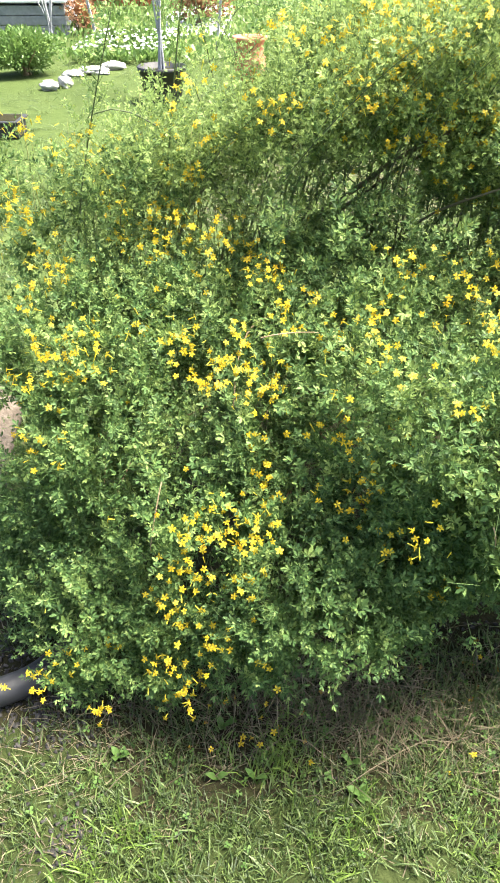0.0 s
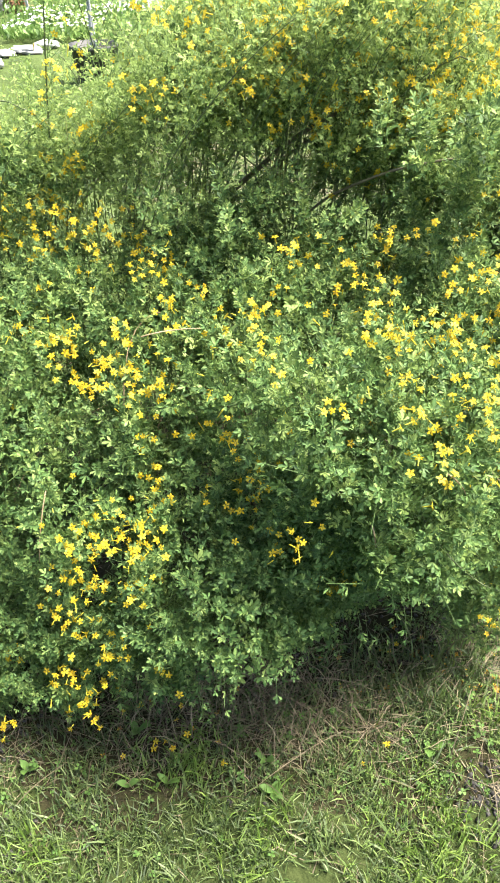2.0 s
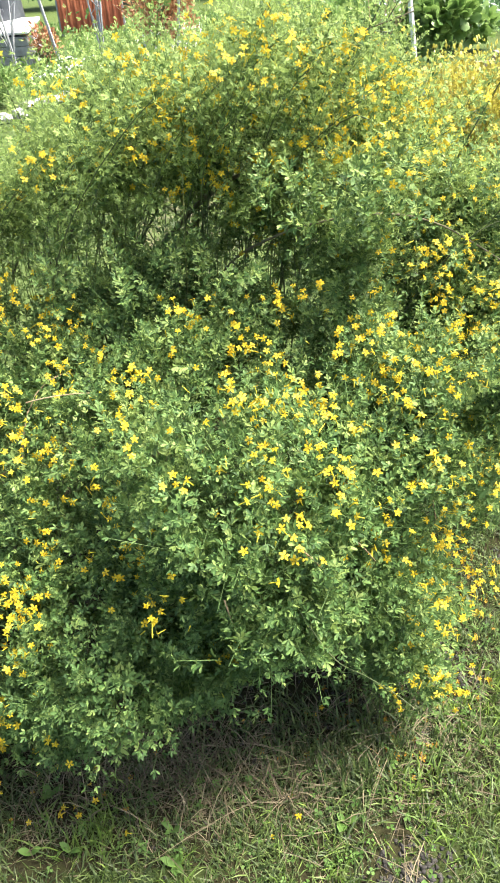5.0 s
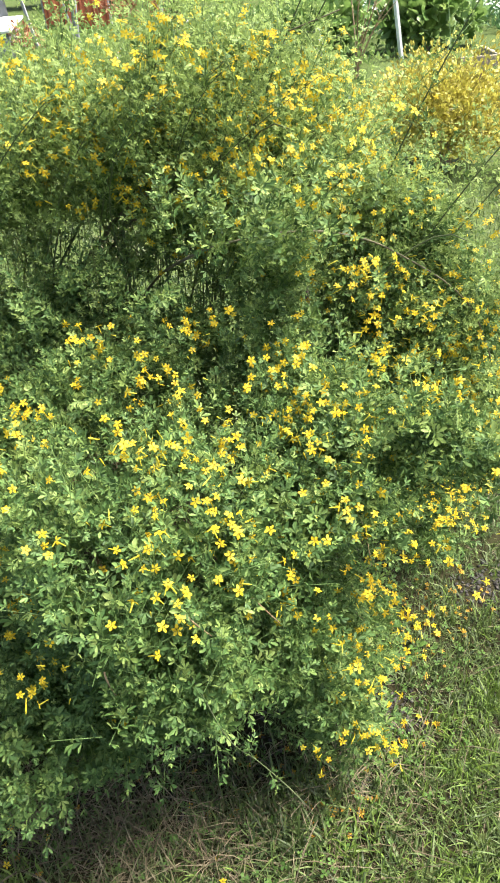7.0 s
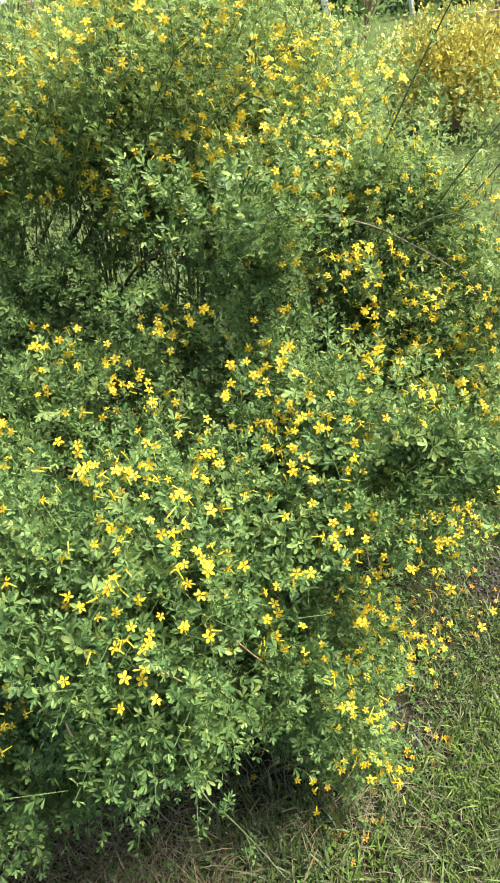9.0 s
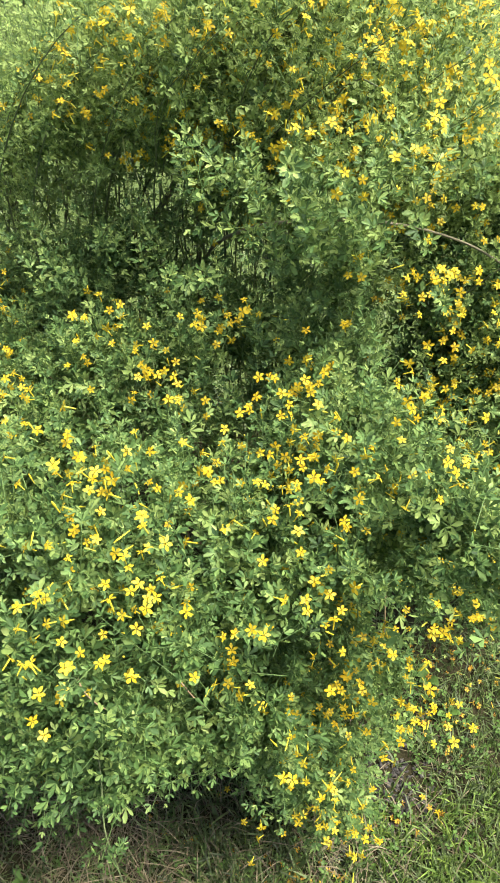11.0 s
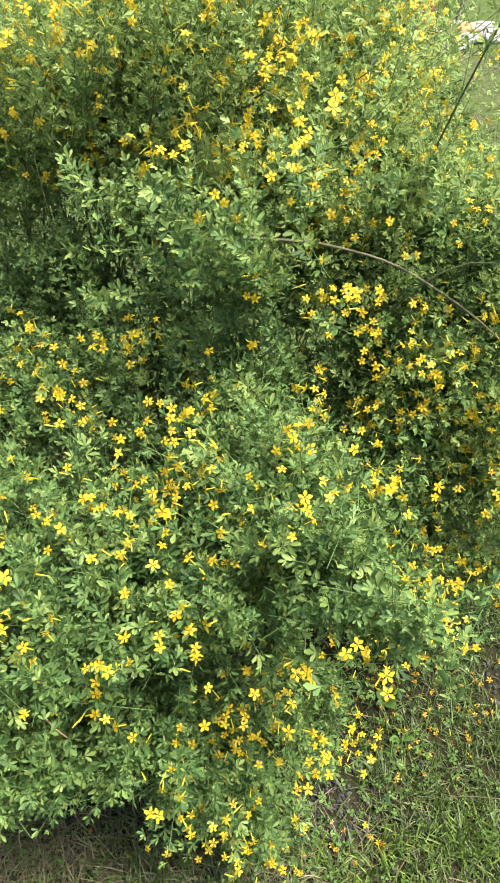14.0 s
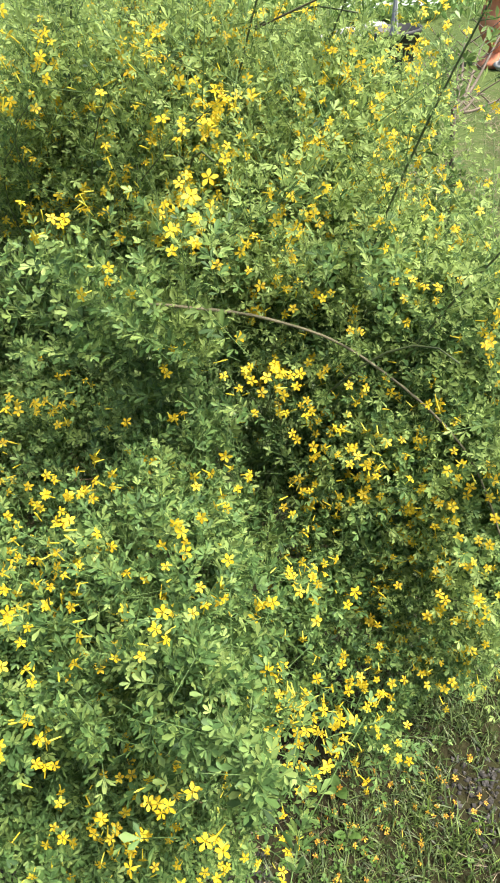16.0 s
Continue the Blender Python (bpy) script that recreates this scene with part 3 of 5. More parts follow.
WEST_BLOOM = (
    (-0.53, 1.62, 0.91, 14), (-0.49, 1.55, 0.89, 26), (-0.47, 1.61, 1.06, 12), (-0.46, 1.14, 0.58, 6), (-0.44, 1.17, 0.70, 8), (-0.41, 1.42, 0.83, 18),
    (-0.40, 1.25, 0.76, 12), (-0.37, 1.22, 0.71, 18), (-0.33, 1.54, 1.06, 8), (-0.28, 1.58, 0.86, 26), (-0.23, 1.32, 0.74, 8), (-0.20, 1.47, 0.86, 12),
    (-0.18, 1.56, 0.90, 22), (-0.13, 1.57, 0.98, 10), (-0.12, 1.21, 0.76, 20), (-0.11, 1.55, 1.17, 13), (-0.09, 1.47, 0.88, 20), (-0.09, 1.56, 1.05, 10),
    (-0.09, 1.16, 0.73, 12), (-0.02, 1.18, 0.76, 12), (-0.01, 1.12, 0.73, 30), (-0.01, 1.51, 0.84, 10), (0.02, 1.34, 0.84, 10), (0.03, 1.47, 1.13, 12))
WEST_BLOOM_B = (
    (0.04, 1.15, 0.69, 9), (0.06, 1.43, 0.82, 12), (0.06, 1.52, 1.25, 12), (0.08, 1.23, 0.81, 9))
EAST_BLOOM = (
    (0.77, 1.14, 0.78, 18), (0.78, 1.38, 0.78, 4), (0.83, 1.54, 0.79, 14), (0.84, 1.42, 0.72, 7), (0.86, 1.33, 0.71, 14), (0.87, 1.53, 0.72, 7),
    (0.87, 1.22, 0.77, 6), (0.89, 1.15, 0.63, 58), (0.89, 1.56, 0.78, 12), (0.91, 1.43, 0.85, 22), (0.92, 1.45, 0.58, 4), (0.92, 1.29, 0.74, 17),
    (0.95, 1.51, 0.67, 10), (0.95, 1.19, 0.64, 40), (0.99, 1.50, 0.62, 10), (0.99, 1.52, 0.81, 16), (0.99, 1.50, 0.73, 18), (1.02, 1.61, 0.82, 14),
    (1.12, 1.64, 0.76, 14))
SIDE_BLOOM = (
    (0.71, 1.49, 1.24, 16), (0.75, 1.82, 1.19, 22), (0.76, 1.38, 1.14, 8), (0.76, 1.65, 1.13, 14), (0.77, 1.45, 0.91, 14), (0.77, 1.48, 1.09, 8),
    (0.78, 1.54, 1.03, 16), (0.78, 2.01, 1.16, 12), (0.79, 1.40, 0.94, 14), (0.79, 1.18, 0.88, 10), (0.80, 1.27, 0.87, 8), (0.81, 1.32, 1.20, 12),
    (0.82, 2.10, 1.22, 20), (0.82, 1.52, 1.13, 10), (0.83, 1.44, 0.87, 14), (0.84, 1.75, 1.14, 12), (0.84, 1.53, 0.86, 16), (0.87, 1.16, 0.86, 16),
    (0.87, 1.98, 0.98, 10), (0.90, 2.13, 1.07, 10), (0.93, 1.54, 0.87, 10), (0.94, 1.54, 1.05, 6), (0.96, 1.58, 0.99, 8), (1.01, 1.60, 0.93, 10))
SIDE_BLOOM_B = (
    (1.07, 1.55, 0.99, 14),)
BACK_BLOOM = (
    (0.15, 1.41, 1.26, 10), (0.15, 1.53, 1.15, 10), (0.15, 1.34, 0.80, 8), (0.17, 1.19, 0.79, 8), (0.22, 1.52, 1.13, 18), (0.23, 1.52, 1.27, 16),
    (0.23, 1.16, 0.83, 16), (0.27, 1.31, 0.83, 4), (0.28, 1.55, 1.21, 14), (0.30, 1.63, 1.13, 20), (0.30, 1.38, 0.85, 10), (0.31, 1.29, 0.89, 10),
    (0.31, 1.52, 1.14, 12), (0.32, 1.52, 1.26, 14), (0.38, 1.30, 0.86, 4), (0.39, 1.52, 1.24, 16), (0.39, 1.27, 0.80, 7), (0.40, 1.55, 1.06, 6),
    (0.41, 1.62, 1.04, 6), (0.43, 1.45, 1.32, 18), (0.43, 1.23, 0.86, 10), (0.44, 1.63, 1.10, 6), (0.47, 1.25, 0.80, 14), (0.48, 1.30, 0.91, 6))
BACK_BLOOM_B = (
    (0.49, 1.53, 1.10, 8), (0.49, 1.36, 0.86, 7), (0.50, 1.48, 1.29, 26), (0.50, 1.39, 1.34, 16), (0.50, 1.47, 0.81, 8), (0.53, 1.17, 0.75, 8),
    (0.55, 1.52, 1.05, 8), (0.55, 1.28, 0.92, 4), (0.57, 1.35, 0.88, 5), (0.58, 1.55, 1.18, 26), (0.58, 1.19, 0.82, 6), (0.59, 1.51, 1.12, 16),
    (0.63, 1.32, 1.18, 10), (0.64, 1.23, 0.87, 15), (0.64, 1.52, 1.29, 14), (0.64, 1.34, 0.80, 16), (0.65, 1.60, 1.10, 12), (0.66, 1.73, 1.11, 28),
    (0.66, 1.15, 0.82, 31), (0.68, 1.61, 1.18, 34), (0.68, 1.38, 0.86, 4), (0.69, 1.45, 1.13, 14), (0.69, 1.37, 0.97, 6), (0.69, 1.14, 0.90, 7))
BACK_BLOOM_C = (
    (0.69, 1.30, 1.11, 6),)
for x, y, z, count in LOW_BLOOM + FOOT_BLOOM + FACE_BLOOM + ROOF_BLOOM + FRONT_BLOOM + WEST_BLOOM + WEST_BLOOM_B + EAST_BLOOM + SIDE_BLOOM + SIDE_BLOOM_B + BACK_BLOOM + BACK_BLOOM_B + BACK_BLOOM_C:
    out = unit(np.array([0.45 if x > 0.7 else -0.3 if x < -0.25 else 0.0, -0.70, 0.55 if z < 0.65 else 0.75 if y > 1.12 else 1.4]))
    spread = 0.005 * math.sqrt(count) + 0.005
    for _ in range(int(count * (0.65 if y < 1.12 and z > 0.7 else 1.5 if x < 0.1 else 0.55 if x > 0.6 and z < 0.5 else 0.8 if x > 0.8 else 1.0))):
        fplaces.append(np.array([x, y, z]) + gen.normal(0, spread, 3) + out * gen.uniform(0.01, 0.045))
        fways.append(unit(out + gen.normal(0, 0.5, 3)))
for i in range(own):                                       # older, shaded leaves further in
    n = int((5 if clumps[i, 1] > 1.45 and clumps[i, 2] > 0.72 else 15) * clumps[i, 5])
    p = middles[i] - facing[i] * 0.09 + unit(gen.normal(size=(n, 3))) * gen.uniform(0.02, 0.15, (n, 1))
    p = p[(p[:, 2] > 0.05) & (depth_in_crown(p, None) < 0.10)]
    places.append(p), ways.append(unit(gen.normal(size=p.shape) + facing[i] * 0.5)), kinds.append(gen.integers(21, 24, len(p)))
n = 1300                                                  # thin leafy shoots at the back and between crown and mound
p = np.stack([gen.uniform(-0.7, 1.15, n), gen.uniform(1.62, 2.15, n), gen.uniform(0.15, 1.12, n)], 1)
p = p[gen.random(n) < np.clip(p[:, 0] * 1.2 + 0.45, 0.30, 0.95) * np.clip((p[:, 1] - 1.55) * 3, 0.1, 1)]
places.append(p), ways.append(unit(gen.normal(size=p.shape) * 0.7 + (0, -0.3, 0.8)))
kinds.append(np.where(gen.random(len(p)) < 0.5, gen.integers(16, 20, len(p)), gen.integers(21, 24, len(p))))
p2 = np.stack([gen.uniform(-0.1, 0.7, 200), gen.uniform(1.95, 2.15, 200), gen.uniform(0.25, 0.7, 200)], 1)
places.append(p2), ways.append(unit(gen.normal(size=p2.shape) + (0, -0.5, 0.4))), kinds.append(gen.integers(21, 24, len(p2)))
for q in p[gen.random(len(p)) < 0.13]:
    fplaces.append(q + (0, -0.03, 0.05)), fways.append(unit(gen.normal(0, 0.5, 3) + (0, -0.7, 0.5)))
n = 2300                                                  # pale leafy skin of the crown, fullest towards its top
x = gen.uniform(-0.45, 1.0, n)
drop = gen.uniform(0, 1, n) ** 1.3 * 0.34
top = np.interp(x, (-0.5, -0.13, 0.1, 0.35, 0.6, 0.78, 0.91, 1.1), (0.93, 1.02, 1.19, 1.30, 1.31, 1.22, 1.05, 0.92))
p = np.stack([x, 1.80 - drop * 0.75 + gen.normal(0, 0.05, n), top - drop - gen.uniform(0, 0.06, n)], 1)
p = p[gen.random(n) < np.clip(0.58 + 1.0 * x, 0.25, 1)]
places.append(p), ways.append(unit(gen.normal(size=p.shape) * 0.45 + (0.15, -0.45, 0.9))), kinds.append(gen.integers(16, 20, len(p)))
for q in p[(gen.random(len(p)) < np.where((p[:, 0] > 0.2) & (p[:, 0] < 0.62), 0.45, 0.28)) & (p[:, 2] > 1.0)]:
    for _ in range(int(gen.integers(1, 4))):
        fplaces.append(q + gen.normal(0, 0.014, 3) + (0, -0.03, 0.05)), fways.append(unit(gen.normal(0, 0.45, 3) + (0.1, -0.6, 0.6)))
n = 760                                                   # leaves and flowers of the side under the arching stem
x, z = gen.uniform(0.80, 1.12, n), gen.uniform(0.36, 0.88, n)
p = np.stack([x, 1.50 + 0.3 * (z - 0.7) * (z > 0.7) + gen.normal(0, 0.022, n), z], 1)
places.append(p), ways.append(unit(gen.normal(size=p.shape) * 0.5 + (0.3, -0.6, 0.7))), kinds.append(np.where(gen.random(n) < 0.5, gen.integers(16, 20, n), gen.integers(0, 16, n)))
for q in p[gen.random(n) < 0.20]:
    for _ in range(int(gen.integers(1, 4))):
        fplaces.append(q + gen.normal(0, 0.012, 3) + (0.01, -0.06, 0.03)), fways.append(unit(gen.normal(0, 0.4, 3) + (0.25, -0.8, 0.5)))
p = np.array([0.62, 1.60, 0.95]) + gen.normal(0, 1, (230, 3)) * (0.10, 0.03, 0.055)      # leaves behind the arching stem
places.append(p), ways.append(unit(gen.normal(size=p.shape) * 0.5 + (0.1, -0.6, 0.7))), kinds.append(np.where(gen.random(230) < 0.5, gen.integers(16, 20, 230), gen.integers(0, 16, 230)))
for q in p[gen.random(230) < 0.10]:
    fplaces.append(q + (0, -0.05, 0.03)), fways.append(unit(gen.normal(0, 0.4, 3) + (0.1, -0.8, 0.5)))
grey = np.array([0.645, 1.36, 1.035]) + gen.normal(0, 1, (96, 3)) * (0.075, 0.025, 0.032)   # strong young shoots over the arching stem
grey = np.concatenate([grey, np.array([0.86, 1.53, 1.03]) + gen.normal(0, 1, (14, 3)) * (0.07, 0.03, 0.02), np.array([0.18, 1.47, 0.89]) + gen.normal(0, 1, (40, 3)) * (0.11, 0.05, 0.02)])
p2 = np.stack([gen.uniform(0.15, 0.75, 330), gen.uniform(1.72, 2.0, 330), gen.uniform(0.55, 0.95, 330)], 1)
places.append(p2), ways.append(unit(gen.normal(size=p2.shape) + (0, -0.5, 0.4))), kinds.append(gen.integers(21, 24, len(p2)))
places.append(grey), ways.append(unit(gen.normal(0, 0.3, grey.shape) + (-0.1, -0.35, 0.9))), kinds.append(np.full(len(grey), 20))
places, ways, kinds = np.concatenate(places), np.concatenate(ways), np.concatenate(kinds)
fplaces, fways = np.array(fplaces), np.array(fways)


def hollow(p):
    """The open hollow in front of the old twin stems."""
    h = p[:, 2] - (0.925 + 0.3 * (1.71 - p[:, 1]))
    return (np.abs(h) < 0.05) & (p[:, 0] > 0.19) & (p[:, 0] < 0.40) & (p[:, 1] > 1.35) & (p[:, 1] < 1.76)


inner = (places[:, 1] > 1.55) & (kinds > 20) & (places[:, 2] > 0.5)
low_back = (places[:, 1] > 1.5) & (places[:, 2] < 0.5) & (places[:, 0] < 0.75)
under = (places[:, 0] > 0.08) & (places[:, 0] < 0.5) & (places[:, 1] < 0.92) & (places[:, 2] < 0.30)
keep = ~hollow(places) & ~under & (gen.random(len(places)) < np.where(low_back | inner, 0.35, 0.68))
places, ways, kinds = places[keep], ways[keep], kinds[keep]
keep = ~hollow(fplaces)
fplaces, fways = fplaces[keep], fways[keep]
fkinds = np.where(gen.random(len(fplaces)) < 0.80, gen.integers(0, 6, len(fplaces)), gen.integers(6, 9, len(fplaces)))

# long stems and arching shoots
gen = np.random.default_rng(21)
stem_lines = []
for _ in range(20):
    a = np.array([gen.normal(0.25, 0.35), gen.normal(1.80, 0.14), 0.0])
    tip = np.array([gen.uniform(-0.45, 1.15), gen.uniform(1.50, 2.05), gen.uniform(0.95, 1.30)])
    b = a + np.array([0, 0, 0.5]) + gen.normal(0, 0.12, 3)
    c = tip + np.array([(a[0] - tip[0]) * 0.35, 0.05, 0.10])
    stem_lines.append((bezier(a, b, c, tip, 16), gen.uniform(0.0022, 0.0042), 0))
for _ in range(14):                                       # shoots that carry the front mound
    a = np.array([gen.uniform(-0.1, 0.6), gen.normal(1.55, 0.10), 0.0])
    tip = np.array([gen.uniform(-0.35, 0.85), gen.uniform(1.08, 1.25), gen.uniform(0.35, 0.65)])
    b, c = a + np.array([0, -0.05, 0.7]), tip + np.array([0, 0.2, 0.28])
    stem_lines.append((bezier(a, b, c, tip, 16), gen.uniform(0.0022, 0.0036), 1))
arch = spline(((0.30, 1.76, 0.0), (0.31, 1.72, 0.50), (0.34, 1.66, 0.76), (0.40, 1.59, 0.885), (0.50, 1.50, 0.97), (0.58, 1.44, 1.012), (0.68, 1.43, 1.025), (0.78, 1.48, 0.995), (0.89, 1.52, 0.935), (1.04, 1.51, 0.82), (1.13, 1.50, 0.62)), 50)
twin = spline(((0.05, 1.96, 0.0), (0.06, 1.93, 0.5), (0.17, 1.82, 0.80), (0.22, 1.77, 0.865), (0.28, 1.71, 0.935), (0.33, 1.66, 0.995), (0.42, 1.62, 1.06), (0.52, 1.60, 1.10)), 36)
side = [spline(q, 24) for q in (((-0.10, 1.86, 0.0), (-0.09, 1.86, 0.60), (-0.03, 1.84, 0.84), (0.02, 1.86, 0.95), (0.12, 1.80, 1.10)), ((-0.22, 1.80, 0.0), (-0.20, 1.80, 0.70), (-0.10, 1.84, 0.90), (0.06, 1.84, 1.05), (0.22, 1.76, 1.13)), ((0.28, 1.78, 0.6), (0.34, 1.77, 1.02), (0.49, 1.81, 1.21), (0.61, 1.80, 1.265), (0.80, 1.74, 1.33)), ((0.30, 1.76, 0.7), (0.36, 1.75, 1.10), (0.45, 1.735, 1.28), (0.58, 1.72, 1.46)))]
ARCHSTEM = material("olive_bark", ((0.065, 0.058, 0.032), (0.11, 0.098, 0.055), (0.17, 0.15, 0.09)), rough=0.75, scale=70, bump=0.5, bump_scale=250)
for line, r in ((arch, 0.0036), (twin, 0.009), (twin + (0.020, 0.02, -0.020), 0.0068), (side[0], 0.0045), (side[1], 0.004), (side[2], 0.003), (side[3], 0.003)):
    part("stem", mesh_of("stem", *tube(line, np.linspace(r, r * 0.4, len(line)), 8)[:2], [ARCHSTEM], smooth=True), shrub, "brown woody arching stem").location = -shrub_base
DARKSTEM = material("dark_stem", ((0.035, 0.052, 0.020), (0.065, 0.088, 0.032), (0.105, 0.125, 0.05)), rough=0.6, scale=60, bump=0.2, bump_scale=700)
tall = []                                                 # thin shoots that stand out over the crown
for x, y, dx, dz in ((-0.42, 1.55, 0.16, 1.30), (-0.20, 1.62, 0.10, 1.48), (0.10, 1.75, 0.22, 1.42), (0.28, 1.60, 0.26, 1.44), (0.50, 1.68, 0.28, 1.46), (0.52, 1.85, 0.34, 1.45), (0.0, 1.9, -0.16, 1.40), (0.78, 1.60, 0.24, 1.36), (0.84, 1.55, 0.30, 1.22), (0.9, 1.62, 0.26, 1.12), (0.95, 1.5, 0.22, 0.95)):
    tip = np.array([x + dx, y - 0.03, dz])
    stem_lines.append((bezier((x - 0.05, y + 0.1, 0.3), (x - 0.03, y + 0.05, 0.8), (x + dx * 0.5, y, dz - 0.22), tip, 16), 0.0030, 0))
    tall.append(stem_lines[-1][0])
tips, tip_ways = [], []
for _ in range(64):                                       # long shoots that lean out of the crown, with flowers at their tips
    x, y = gen.uniform(-0.42, 0.66), gen.uniform(1.50, 1.98)
    end = x + gen.uniform(0.06, 0.34)
    top = np.interp(end, (-0.5, -0.13, 0.1, 0.35, 0.6, 0.78, 0.91, 1.1), (0.98, 1.06, 1.20, 1.29, 1.31, 1.24, 1.07, 0.92)) + gen.normal(-0.02, 0.04)
    a = np.array([x, y, top - gen.uniform(0.30, 0.5)])
    tip = np.array([end, y + gen.normal(-0.05, 0.07), top])
    stem_lines.append((bezier(a, a + (0, 0, 0.12), tip - (0.14, 0, 0.08), tip, 12), gen.uniform(0.0014, 0.0022), 3))
    tall.append(stem_lines[-1][0])
    tips.append(tip), tip_ways.append(unit(tip - stem_lines[-1][0][-3]))
for line, r, kind in stem_lines:
    part("stem", mesh_of("stem", *tube(line, np.linspace(r, r * 0.35, len(line)), 5)[:2], [(DARKSTEM, BARK, GREENSTEM, DARKSTEM)[kind]], smooth=True), shrub).location = -shrub_base
bloom_p, bloom_w = [], []
for tip, way in zip(tips, tip_ways):
    for _ in range(int(gen.integers(0, 11))):
        bloom_p.append(tip + gen.normal(0, 0.014, 3) - way * gen.uniform(0, 0.05)), bloom_w.append(unit(way + gen.normal(0, 0.4, 3)))
fplaces, fways = np.concatenate([fplaces, bloom_p]), np.concatenate([fways, bloom_w])
fkinds = np.concatenate([fkinds, gen.integers(0, 9, len(bloom_p))])
extra_p, extra_w, extra_k = [], [], []
for line in tall:
    for q in range(5 if len(line) > 12 else 3, len(line)):
        for _ in range(5):
            extra_p.append(line[q] + gen.normal(0, 0.006, 3))
            extra_w.append(unit(gen.normal(0, 0.6, 3) + (0, 0, 0.8)))
            extra_k.append(gen.integers(16, 20))
places, ways, kinds = np.concatenate([places, extra_p]), np.concatenate([ways, extra_w]), np.concatenate([kinds, extra_k])

bared = np.zeros(len(places), bool)                        # the arching stem lies bare on its upper side
for q in arch[14:]:
    for way in ((-0.08, -0.88, 0.46), (0.12, -0.80, 0.59)):
        d = places + ways * 0.04 - q
        along = d @ np.array(way)
        aside = np.linalg.norm(d - along[:, None] * np.array(way), axis=1)
        bared |= (aside < 0.026) & (along > -0.015) & (along < 0.20)
for q in twin[18:32]:
    for way in ((-0.10, -0.95, 0.28), (0.10, -0.94, 0.32)):
        d = places + ways * 0.04 - q
        along = d @ np.array(way)
        aside = np.linalg.norm(d - along[:, None] * np.array(way), axis=1)
        bared |= (aside < 0.028) & (along > -0.01) & (along < 0.40)
keep = ~bared | ((kinds == 20) & (places[:, 2] > 1.04)) | (gen.random(len(places)) < 0.12)
places, ways, kinds = places[keep], ways[keep], kinds[keep]
for _ in range(90):                                       # slender upright shoots between mound and crown
    a = np.array([gen.uniform(-0.5, 0.55), gen.uniform(1.62, 2.0), 0.1])
    tip = a + (gen.normal(0.05, 0.10), gen.normal(-0.05, 0.06), gen.uniform(0.75, 1.05))
    stem_lines.append((bezier(a, a + (0, 0, 0.4), tip - (0.03, 0, 0.3), tip, 8), gen.uniform(0.0012, 0.002), 2))
thin_shoots = join([tube(line, np.linspace(r, r * 0.5, len(line)), 4) for line, r, kind in stem_lines if kind == 2])
part("undergrowth", mesh_of("undergrowth", thin_shoots[0] - shrub_base, thin_shoots[1], [GREENSTEM], smooth=True), shrub, "slender green upright shoots", "stuff")

kinds = np.where((places[:, 1] > 1.58) & (kinds < 12), gen.integers(21, 24, len(kinds)), kinds)
sizes = gen.uniform(0.8, 1.2, len(places))
sframes = frames_of(places, ways, sizes, gen)
near = np.flatnonzero((places[:, 1] < 0.98) & (places[:, 0] > 0.30) & (places[:, 2] > 0.5))[:280]
rest = np.setdiff1d(np.arange(len(places)), near)
sprig_meshes = [mesh_of("leafy_sprig", v, f, [LEAF, YOUNG, SPRIGSTEM], s) for v, f, s in ALLSPRIGS]


def place_parts(name, meshes, which, frames, picks, owner, origin):
    for i in picks:
        m = Matrix([list(r) for r in frames[i]] + [[0, 0, 0, 1]])
        ob = part(name, meshes[which[i]], owner)
        ob.matrix_basis = Matrix.Translation(Vector(-origin)) @ m


place_parts("leafy_sprig", sprig_meshes, kinds, sframes, near, shrub, shrub_base)
v, f, s = scattered(ALLSPRIGS, kinds[rest], sframes[rest])
part("foliage", mesh_of("foliage", v - shrub_base, f, [LEAF, YOUNG, SPRIGSTEM], s), shrub, "small green leaves of three leaflets", "stuff")

fsizes = gen.uniform(0.8, 1.14, len(fplaces))
fframes = frames_of(fplaces, fways, fsizes, gen)
fnear = np.flatnonzero((fplaces[:, 1] < 1.02) & (fplaces[:, 2] > 0.25))
fnear = fnear[np.argsort(fplaces[fnear, 1])][:300]
frest = np.setdiff1d(np.arange(len(fplaces)), fnear)
flower_meshes = [mesh_of("flower", v, f, [PETAL, BUD], s) for v, f, s in FLOWERS]
place_parts("flower", flower_meshes, fkinds, fframes, fnear, shrub, shrub_base)
v, f, s = scattered(FLOWERS, fkinds[frest], fframes[frest])
part("blossom", mesh_of("blossom", v - shrub_base, f, [PETAL, BUD], s), shrub, "yellow five-lobed jasmine flowers and slender buds", "stuff")

# ---- ground ----
gx = np.concatenate([-np.geomspace(80, 2.0, 24), np.linspace(-1.9, 3.0, 99), np.geomspace(3.2, 80, 24)])
gy = np.concatenate([-np.geomspace(60, 0.6, 16), np.linspace(-0.5, 4.0, 91), np.geomspace(4.1, 160, 40)])
xx, yy = np.meshgrid(gx, gy)


def lie(x, y):
    """The height of the uneven ground."""
    return 0.010 * np.sin(x * 5.1 + 1.3) * np.sin(y * 4.3) + 0.006 * np.sin(x * 13 + y * 7) + 0.004 * np.sin(y * 19 - x * 11)


